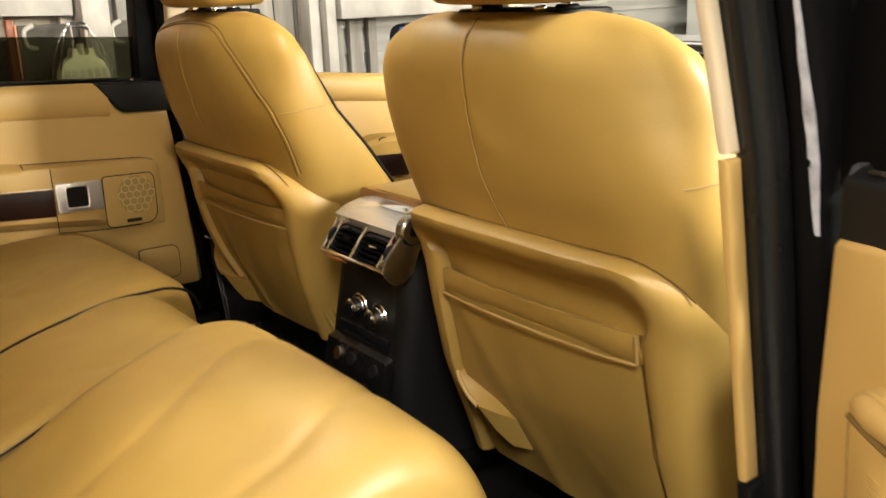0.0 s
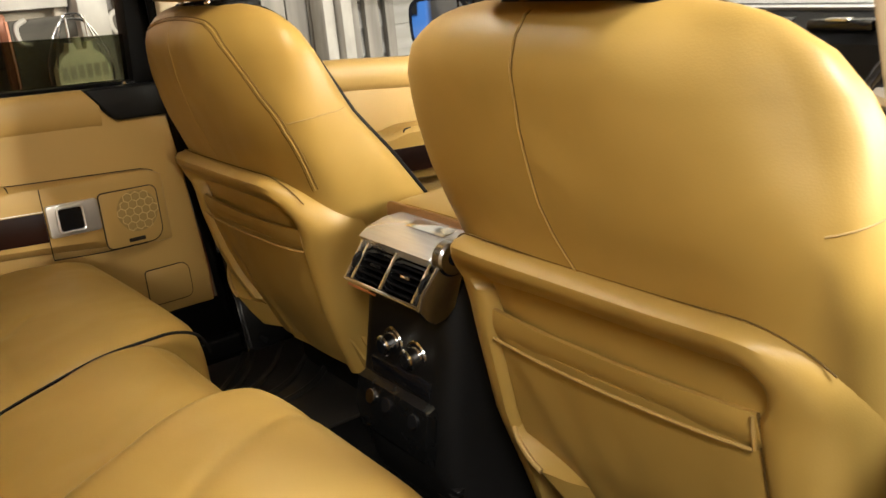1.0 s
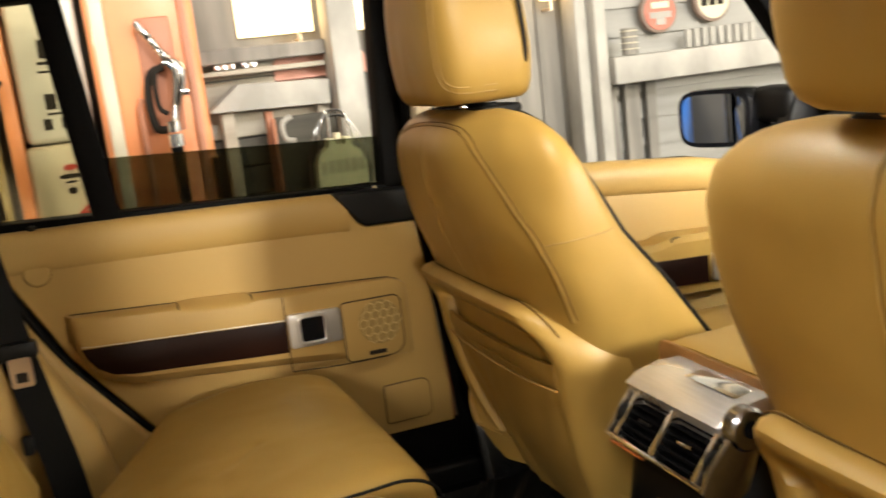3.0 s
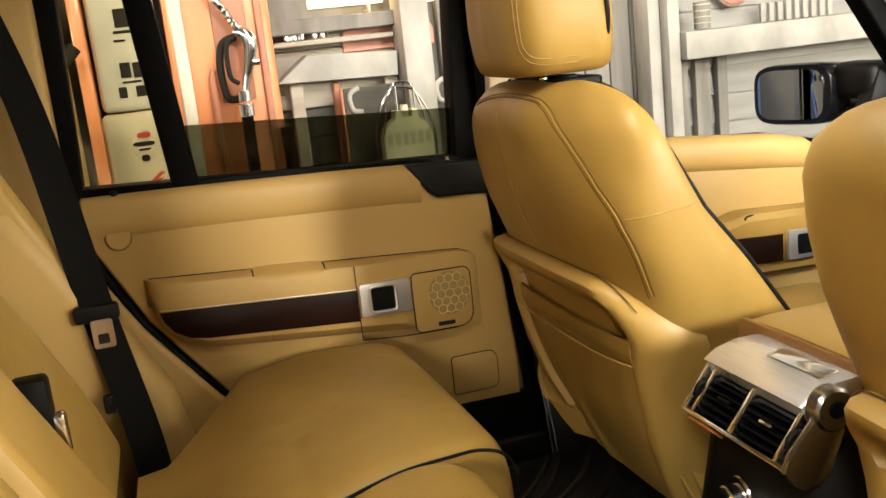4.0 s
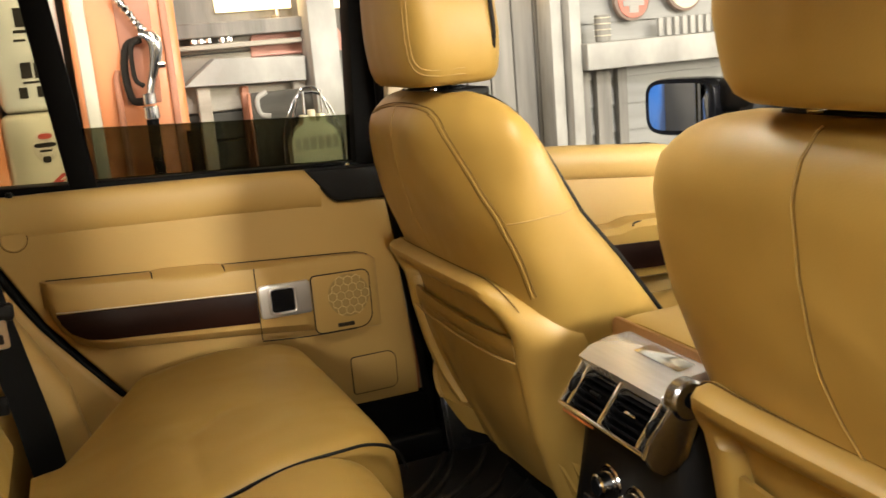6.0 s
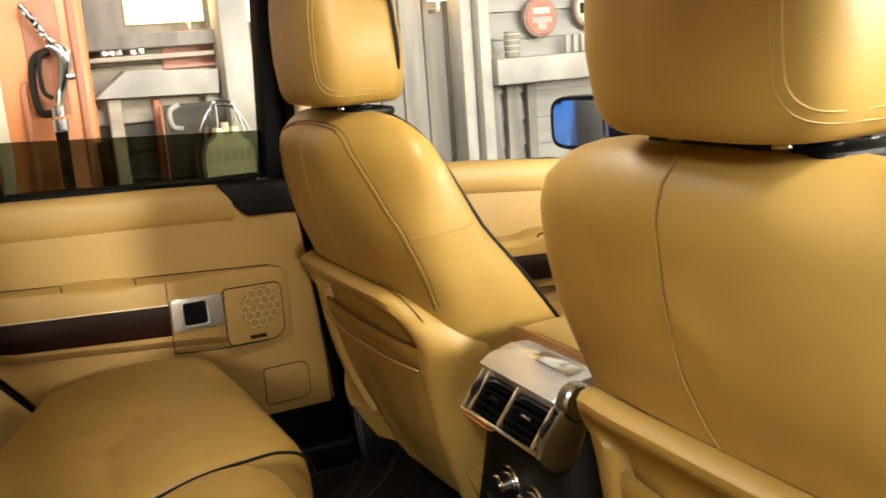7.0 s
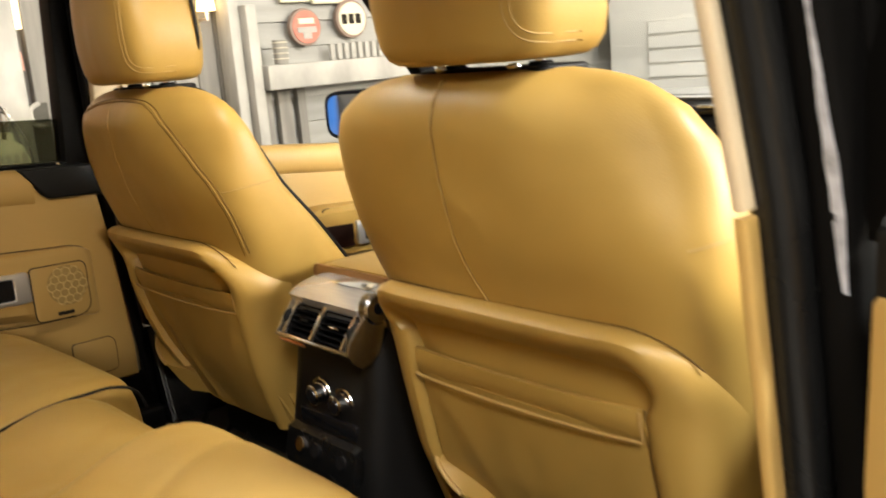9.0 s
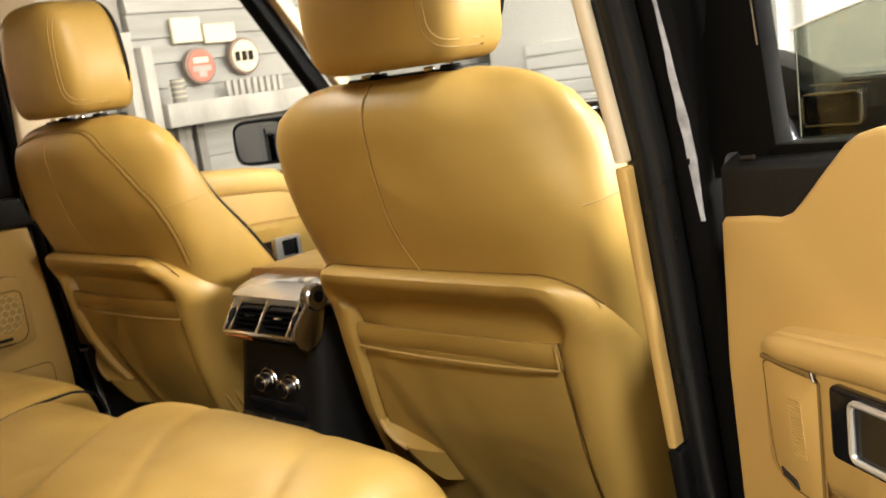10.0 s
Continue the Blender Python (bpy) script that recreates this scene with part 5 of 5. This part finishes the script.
for run in (((-0.69, 0.030), (-0.633, -0.010), (-0.585, -0.052), (-0.545, -0.095), (-0.52, -0.15)),
            ((-0.69, 0.048), (-0.640, 0.022), (-0.577, -0.023), (-0.535, -0.070), (-0.505, -0.14)),
            ((-0.68, 0.110), (-0.600, 0.056), (-0.557, 0.011), (-0.520, -0.040), (-0.495, -0.12)),
            ((-0.63, 0.170), (-0.571, 0.105), (-0.512, 0.049), (-0.480, -0.014), (-0.465, -0.10)),
            ((-0.58, 0.200), (-0.520, 0.130), (-0.465, 0.070), (-0.435, 0.000), (-0.425, -0.09))):
    part("mat_rib", tube(smooth_line([(x, y, 0.625) for x, y in run], 6), 0.007, 8), MATTING, floor_mat)

# ---------------------------------------------------------------- showroom
def structure(name, bm, material, label):
    return tagged(part(name, bm, material, None, label), category=name.split("_")[0], kind="structure")


structure("floor", box(-2.4, 7.2, -4.2, 4.0, -0.1, 0.0, 0), CONCRETE, "smooth grey showroom floor")
# ceiling and right wall are out of view and dark to hold back bounce
structure("ceiling", box(-2.4, 7.2, -4.2, 4.0, 3.2, 3.3, 0), DIM, "plain unseen ceiling, coloured dark to cut bounced light")
wall_l = structure("wall_left", box(-2.4, -2.2, -4.2, 4.0, 0, 3.2, 0), GREYWOOD, "old grey timber wall")
structure("wall_right", box(7.0, 7.2, -4.2, 4.0, 0, 3.2, 0), DIM, "plain unseen wall, coloured dark to cut bounced light")
# rear wall shows only in the mirror; its dimness is put into the colour
structure("wall_back", box(-2.2, 7.0, -4.2, -4.0, 0, 3.2, 0), mat("dimmed_wall", (0.11, 0.10, 0.085), 0.8, grain=0.2, scale=60, blotch=0.3, blotch_scale=2), "plain rear wall, coloured dark to dim its reflection")
structure("wall_front", box(-2.2, 7.0, 3.8, 4.0, 0, 3.2, 0), PLASTER, "plain white wall")

# vertical grey boards between the posts
y = 0.36
k = 0
while y < 1.06:
    w = 0.075 + 0.02 * random.random()
    part("board", box(-2.2, -2.165 + 0.008 * random.random(), y, y + w - 0.005, 0.0, 2.6, 0.003, 1), GREYWOOD, wall_l)
    y += w
# lap boards right of the tall post
z = 0.2
while z < 2.4:
    part("lap_board", prism([(-2.2, z), (-2.15, z), (-2.165, z + 0.098), (-2.2, z + 0.098)], "y", 1.16, 3.7, 0.002, 1), mat("pale_lap_paint", (0.32, 0.305, 0.27), 0.8, grain=0.6, scale=50, blotch=0.6, blotch_scale=6, dark=0.6, stretch=(3, 0.4, 3), per_object=0.3) if z == 0.2 else bpy.data.materials["pale_lap_paint"], wall_l)
    z += 0.1
for y, w in ((1.19, 0.05), (1.27, 0.06), (1.36, 0.04)):
    part("upright_board", box(-2.15, -2.12, y, y + w, 0.0, 1.26, 0.003, 1), GREYWOOD, wall_l)
# horizontal dark boards left of the second post
z = 0.15
while z < 1.5:
    part("plank", box(-2.2, -2.17 + 0.01 * random.random(), -0.25, 0.20, z, z + 0.085, 0.003, 1), BLACKWOOD if z < 1.22 else DARKWOOD, wall_l)
    z += 0.09

rail_post = thing("timber_post", "rough white-washed timber post standing against the wall", "post", None, "white timber posts")
part("post", box(-2.14, -2.04, 1.05, 1.095, 0, 1.62, 0.006, 2), WHITEWOOD, rail_post)
part("post_side", box(-2.12, -2.0, 1.10, 1.145, 0, 1.56, 0.006, 2), WHITEWOOD, rail_post)
rail_post2 = thing("timber_post", "rough white-washed timber post beside the lit window", "post", None, "white timber posts")
part("post", box(-2.12, -2.0, 0.195, 0.285, 0, 2.4, 0.006, 2), WHITEWOOD, rail_post2)
beam = thing("timber_beam", "rough white-washed timber beam fixed across the boards", "beam")
part("beam", box(-2.05, -1.97, 1.148, 2.6, 1.243, 1.335, 0.006, 2), WHITEWOOD, beam)
# bench top with a pale board
tbl = thing("display_table", "worn pale table top against dark planks", "table")
part("top", prism([(-0.19, 1.315), (-0.09, 1.392), (0.19, 1.378), (0.185, 1.303)], "x", -2.15, -2.06, 0.004, 2), WHITEWOOD, tbl)
for y in (-0.15, 0.15):
    part("leg", box(-2.14, -2.10, y, y + 0.04, 0, 1.31, 0.004, 1), DARKWOOD, tbl)
ch = thing("red_chair", "faded red chair back showing behind the table", "chair")
part("back", prism(rounded(0.04, 0.34, 1.385, 1.462, (0.002, 0.03, 0.03, 0.002)), "x", -2.165, -2.152, 0.004, 2), mat("faded_red", (0.62, 0.30, 0.22), 0.6, blotch=0.4, blotch_scale=12), ch)
part("leg", box(-2.165, -2.14, -0.01, 0.015, 0, 1.30, 0.004, 1), RUST, ch)
# sill, lit windows and lamps
sill = thing("window_sill", "grey timber sill below a lit window", "sill", kind="structure")
part("board", box(-2.18, -2.08, -0.30, 0.20, 1.455, 1.50, 0.004, 1), GREYWOOD, sill)
win = thing("lit_window", "small lit window with warm light behind it", "window")
part("pane", box(-2.19, -2.175, -0.05, 0.19, 1.530, 1.85, 0.002, 1), PANE, win)
win2 = thing("lit_window", "small lit window with warm light behind it", "window")
part("pane", box(-2.19, -2.175, 0.30, 0.36, 1.52, 1.85, 0.002, 1), PANE, win2)
for y, z in ((0.125, 1.565), (0.995, 1.58)):
    lamp = thing("wall_lamp", "small glowing lamp with a warm shade", "lamp", None, "wall lamps")
    part("shade", loft([[(-2.10 + r * math.cos(2 * math.pi * q / 20), y + r * math.sin(2 * math.pi * q / 20), zz) for q in range(20)] for zz, r in ((z - 0.03, 0.034), (z + 0.045, 0.024))]), SHADE, lamp, "glowing shade")
    part("stem", cylinder((-2.10, y, z - 0.045), (0, 0, 1), 0.006, 0.035, 10), BRASS, lamp)
    part("bracket", box(-2.175, -2.10, y - 0.006, y + 0.006, z - 0.066, z - 0.056, 0.002, 1), BRASS, lamp)

# fuel pumps
pump = thing("fuel_pump", "old orange-red fuel pump with a steel nozzle and hose", "fuel pump")
part("cabinet", box(-2.14, -1.94, -0.49, -0.20, 0, 2.1, 0.02, 3), ORANGE, pump)
part("side_strip", box(-1.945, -1.925, -0.475, -0.44, 0.1, 2.0, 0.005, 2), CREAM, pump, "pale strip")
part("side_strip", box(-1.945, -1.925, -0.245, -0.225, 0.1, 2.0, 0.005, 2), RUST, pump)
part("holster", tube(smooth_line([(-1.92, -0.308, 1.463), (-1.91, -0.345, 1.448), (-1.905, -0.360, 1.40), (-1.905, -0.360, 1.34), (-1.91, -0.350, 1.298), (-1.92, -0.322, 1.292)], 6), 0.011, 8), INK, pump, "dark nozzle holster")
part("holster_plate", box(-1.945, -1.935, -0.365, -0.27, 1.285, 1.60, 0.006, 2), RUST, pump, "darker plate behind the nozzle")
noz = part("nozzle", tube(smooth_line([(-1.89, -0.312, 1.475), (-1.885, -0.289, 1.470), (-1.88, -0.274, 1.448), (-1.88, -0.280, 1.40), (-1.88, -0.296, 1.35), (-1.88, -0.305, 1.31)], 6), lambda t: 0.011 + 0.009 * math.sin(math.pi * min(1, t * 1.3)), 12), CHROME, pump, "steel nozzle")
spout = smooth_line([(-1.905, -0.362, 1.585), (-1.90, -0.344, 1.556), (-1.895, -0.318, 1.515), (-1.89, -0.295, 1.478)], 9)
part("spout", tube(spout, lambda t: 0.0125 + 0.0035 * math.cos(t * 60), 12), CHROME, noz, "ribbed steel spout")
part("grip", tube(smooth_line([(-1.885, -0.315, 1.462), (-1.88, -0.338, 1.44), (-1.88, -0.340, 1.36), (-1.88, -0.318, 1.335)], 6), 0.007, 8), INK, noz, "dark grip loop")
for z_, r_, l_ in ((1.300, 0.019, 0.03), (1.262, 0.022, 0.036)):
    part("collar", cylinder((-1.88, -0.309, z_), (0, 0, 1), r_, l_, 16), CHROME, noz)
part("knob", cylinder((-1.87, -0.266, 1.389), (0, 1, 0), 0.010, 0.02, 14), CHROME, noz)
part("hose", tube(smooth_line([(-1.88, -0.310, 1.25), (-1.88, -0.308, 1.05), (-1.87, -0.28, 0.7), (-1.86, -0.24, 0.5), (-1.88, -0.2, 0.8), (-1.90, -0.205, 1.2)], 8), 0.017, 10), RUBBER, pump, "black hose")
part("pipe", tube([(-1.92, -0.372, 1.372), (-1.92, -0.380, 1.380), (-1.92, -0.386, 1.36), (-1.92, -0.388, 0.4)], 0.009, 8), RUST, pump, "thin rusty pipe")
pump2 = thing("fuel_pump", "cream fuel pump with red edges and worn badges", "fuel pump")
part("cabinet", box(-2.14, -1.96, -0.70, -0.505, 0, 1.288, 0.02, 3), CREAM, pump2)
part("upper_case", box(-2.14, -1.97, -0.69, -0.51, 1.292, 1.95, 0.02, 3), mat("white_enamel", (0.56, 0.53, 0.44), 0.4, blotch=0.3, blotch_scale=5, dark=0.75), pump2)
part("red_edge", box(-2.15, -1.95, -0.735, -0.70, 0, 2.0, 0.008, 2), ORANGE, pump2, "red side edge")
for yy, zz, w, h in ((-0.600, 1.545, 0.040, 0.05), (-0.600, 1.508, 0.055, 0.008), (-0.615, 1.485, 0.03, 0.006), (-0.612, 1.405, 0.028, 0.042), (-0.580, 1.403, 0.024, 0.042), (-0.600, 1.372, 0.05, 0.006), (-0.628, 1.345, 0.022, 0.03), (-0.580, 1.345, 0.026, 0.03)):
    part("label_bar", box(-1.972, -1.966, yy - w / 2, yy + w / 2, zz - h / 2, zz + h / 2, 0.001, 1), INK, pump2)
seal = part("badge", prism([(-0.597 + 0.034 * math.cos(radians(15 * i)), 1.197 + 0.042 * math.sin(radians(15 * i))) for i in range(24)], "x", -1.962, -1.957, 0.001, 1), mat("worn_badge", (0.62, 0.55, 0.42), 0.5, blotch=0.6, blotch_scale=30, dark=0.4), pump2, "worn round badge")
for yy, zz, w, h, m_ in ((-0.594, 1.224, 0.036, 0.016, REDP), (-0.597, 1.200, 0.058, 0.013, INK), (-0.597, 1.184, 0.034, 0.006, INK), (-0.598, 1.160, 0.022, 0.018, INK)):
    part("badge_mark", prism([(yy + w / 2 * sup(radians(15 * i), 3), zz + h / 2 * sup(radians(15 * i - 90), 3)) for i in range(24)], "x", -1.958, -1.9545, 0.0006, 1), m_, seal)
part("wing_shape", prism([(-0.625, 1.085), (-0.60, 1.090), (-0.565, 1.118), (-0.553, 1.114), (-0.575, 1.098), (-0.556, 1.100), (-0.580, 1.086), (-0.566, 1.078), (-0.625, 1.074)], "x", -1.962, -1.956, 0.001, 1), REDP, pump2, "worn red emblem shape")
drum_ = thing("oil_drum", "pale yellow drum partly hidden behind the pumps", "drum")
part("shell", cylinder((-2.0, -0.93, 0.9), (0, 0, 1), 0.17, 1.6, 32, 0.01), mat("yellow_enamel", (0.6, 0.5, 0.22), 0.5, blotch=0.4), drum_)
part("strap", tube(smooth_line([(-1.84, -0.77, 1.64), (-1.83, -0.79, 1.52), (-1.825, -0.80, 1.41), (-1.825, -0.795, 1.30), (-1.825, -0.785, 1.12)], 6), 0.021, 10), INK, drum_, "thick black strap")
part("strap", tube(smooth_line([(-1.85, -0.725, 1.475), (-1.84, -0.755, 1.445), (-1.825, -0.795, 1.40)], 6), 0.019, 10), INK, drum_, "thick black strap")

# oil can in a wire carrier
can = thing("oil_can", "olive oil can with worn lettering in a wire carrier", "oil can")
bodyc = [(0.085, 1.02), (0.085, 1.09), (0.10, 1.125), (0.125, 1.14), (0.13, 1.165), (0.145, 1.165), (0.15, 1.145), (0.178, 1.145), (0.182, 1.165), (0.197, 1.165), (0.20, 1.14), (0.225, 1.12), (0.237, 1.085), (0.237, 1.02)]
part("can", prism([(y_, z_ + 0.037) for y_, z_ in bodyc], "x", -1.99, -1.93, 0.004, 2), mat("olive_enamel", (0.90, 0.86, 0.58), 0.5, blotch=0.35, blotch_scale=12), can)
for i in range(6):
    y0 = 0.095 + i * 0.0235
    part("letter_bar", box(-1.929, -1.926, y0, y0 + 0.017, 1.098, 1.138, 0.0005, 1), CREAM, can)
part("cap", cylinder((-1.96, 0.163, 1.192), (0, 0, 1), 0.012, 0.05, 14), CREAM, can)
for y0, y1, h in ((0.065, 0.245, 1.27), (0.09, 0.225, 1.285)):
    pts = [(-1.94, y0, 1.02), (-1.94, y0 + 0.002, 1.15), (-1.945, (y0 * 3 + y1) / 4, h - 0.02), (-1.95, (y0 + y1) / 2, h), (-1.945, (y0 + y1 * 3) / 4, h - 0.02), (-1.94, y1 - 0.002, 1.15), (-1.94, y1, 1.02)]
    part("wire", tube(smooth_line(pts, 7), 0.004, 8), CHROME, can, "bent steel wire")
for y0 in (0.135, 0.19):
    part("wire", tube([(-1.935, y0, 1.14), (-1.945, y0 + 0.003, 1.275)], 0.0035, 8), CHROME, can)
part("stand", box(-2.02, -1.90, 0.06, 0.25, 0.0, 1.052, 0.01, 2), BLACKWOOD, can)
cr_ = thing("curled_sign", "white curled shapes on a dark board with a red edge", "sign")
part("board", box(-2.06, -2.05, 0.0, 0.36, 1.05, 1.28, 0.004, 1), BLACKWOOD, cr_)
part("edge", box(-2.062, -2.046, -0.008, 0.0, 1.05, 1.28, 0.002, 1), RUST, cr_, "red edge")
for y0 in (0.02, 0.30):
    part("curl", tube(smooth_line([(-2.045, y0 + 0.03, 1.28), (-2.045, y0, 1.26), (-2.045, y0 + 0.005, 1.215), (-2.045, y0 + 0.035, 1.205)], 6), 0.008, 8), WHITEWOOD, cr_)
gl_ = thing("glassware", "small clear bottles on the dark shelf", "bottles")
for y0, h in ((-0.14, 0.04), (-0.118, 0.05), (-0.095, 0.035), (-0.055, 0.045), (-0.03, 0.05)):
    part("bottle", loft([[(-2.10 + r * math.cos(2 * math.pi * q / 14), y0 + r * math.sin(2 * math.pi * q / 14), 1.44 + h * t) for q in range(14)] for t, r in ((0, 0.011), (0.6, 0.011), (0.8, 0.005), (1, 0.005))]), CHROME, gl_)
part("shelf", box(-2.17, -2.08, -0.19, 0.19, 1.42, 1.436, 0.003, 1), DARKWOOD, gl_)

# signs and cans over the beam
def round_sign(y, z, r, rim, field, marks, label):
    sgn = thing("round_sign", label, "sign", None, "round wall signs")
    part("rim", prism([(y + r * math.cos(radians(10 * i)), z + r * math.sin(radians(10 * i))) for i in range(36)], "x", -2.13, -2.105, 0.005, 2), rim, sgn)
    part("field", prism([(y + r * 0.86 * math.cos(radians(10 * i)), z + r * 0.86 * math.sin(radians(10 * i))) for i in range(36)], "x", -2.106, -2.100, 0.001, 1), field, sgn)
    for (a, b, c, d_), m_ in marks:
        part("mark", box(-2.101, -2.097, y + a, y + b, z + c, z + d_, 0.001, 1), m_, sgn)
    return sgn


# sign red and rim are washed out in colour to give the haze over them
HAZED_RED = mat("hazed_red_paint", (0.46, 0.15, 0.10), 0.6, blotch=0.5, blotch_scale=20)
RIM = mat("hazed_rim", (0.22, 0.15, 0.11), 0.6, blotch=0.5, blotch_scale=20)
round_sign(1.425, 1.472, 0.074, RIM, HAZED_RED, [((-0.036, 0.036, 0.012, 0.034), CREAM), ((-0.045, 0.045, -0.022, 0.0), WHITEWOOD), ((-0.02, 0.02, -0.046, -0.022), WHITEWOOD)], "round red enamel sign with pale markings")
round_sign(1.655, 1.495, 0.078, RIM, CREAM, [((-0.055, -0.03, -0.02, 0.02), INK), ((-0.02, 0.005, -0.02, 0.02), INK), ((0.015, 0.04, -0.02, 0.02), INK)], "round cream sign with dark markings")
for y, z, m_ in ((1.235, 1.337, GREYWOOD),):
    c_ = thing("old_can", "small old striped can standing on the beam", "can")
    part("body", cylinder((-2.01, y, z + 0.045), (0, 0, 1), 0.027, 0.09, 20), GREYWOOD, c_)
    for i in range(4):
        part("band", tube([(-2.01 + 0.0275 * math.cos(radians(20 * q)), y + 0.0275 * math.sin(radians(20 * q)), z + 0.02 + 0.02 * i) for q in range(18)], 0.0022, 5, closed=True), CREAM, c_)
for y, z, w, h in ((1.56, 1.60, 0.16, 0.08), (1.40, 1.62, 0.14, 0.10)):
    pl = thing("wall_plate", "faded oblong plate on the pale boards", "sign", None, "faded plates")
    part("plate", box(-2.14, -2.12, y - w / 2, y + w / 2, z - h / 2, z + h / 2, 0.004, 1), CREAM, pl)
for i in range(9):
    part("fence_slat", box(-2.10, -2.085, 1.52 + 0.035 * i, 1.54 + 0.035 * i, 1.335, 1.40, 0.002, 1), WHITEWOOD, beam)

# white store front ahead of the car
cab = thing("white_cabinet", "tall white cabinet with shallow drawers", "cabinet")
part("case", box(-2.0, -0.75, 3.2, 3.7, 0, 2.4, 0.01, 2), PLASTER, cab)
for i in range(6):
    part("drawer", box(-1.75, -1.25, 3.185, 3.21, 0.98 + 0.07 * i, 1.043 + 0.07 * i, 0.004, 1), PLASTER, cab)
dr = thing("curtain", "pale hanging curtain in soft folds", "curtain")
rings = []
for z in (0.0, 2.6):
    rings.append([(-1.0 + 0.02 * i, 3.05 + 0.03 * math.sin(i * 1.1), z) for i in range(40)] + [(-1.0 + 0.02 * i, 3.06 + 0.03 * math.sin(i * 1.1), z) for i in range(39, -1, -1)])
part("cloth", loft(rings), PLASTER, dr)
blue = thing("blue_car", "glossy blue parked car with round chrome headlights standing behind", "car", pose(-0.05, 0, 0))
profile = [(-3.97, 0.30), (-3.97, 1.16), (-3.62, 1.20), (-3.30, 0.92), (-3.22, 0.86), (-2.75, 0.82), (-2.52, 0.74), (-2.44, 0.60), (-2.46, 0.30)]
part("body", prism(profile, "x", -2.05, -1.10, 0.05, 4), BLUEPAINT, blue)
part("windscreen", prism([(-3.615, 1.19), (-3.305, 0.935), (-3.295, 0.945), (-3.605, 1.20)], "x", -1.97, -1.18, 0.002, 1), mat("dark_car_glass", (0.012, 0.013, 0.014), 0.12, spec=0.5), blue, "dark windscreen")
for x in (-1.90, -1.25):
    part("headlight", cylinder((x, -2.455, 0.64), (0, 1, 0.1), 0.08, 0.05, 24, 0.01), CHROME, blue, "round chrome headlight")
    wb = part("wheel", cylinder((x, -2.95, 0.30), (1, 0, 0), 0.30, 0.20, 32, 0.03), RUBBER, blue, "black tyre")
    part("rim", cylinder((x, -2.95, 0.30), (1, 0, 0), 0.19, 0.215, 24, 0.01), SILVER, wb, "silver rim")
part("bumper", box(-2.04, -1.11, -2.46, -2.40, 0.34, 0.44, 0.02, 2), CHROME, blue, "chrome bumper")
part("roof_rack", box(-1.95, -1.20, -3.9, -3.7, 1.205, 1.23, 0.006, 1), SATIN, blue, "silver roof rail")
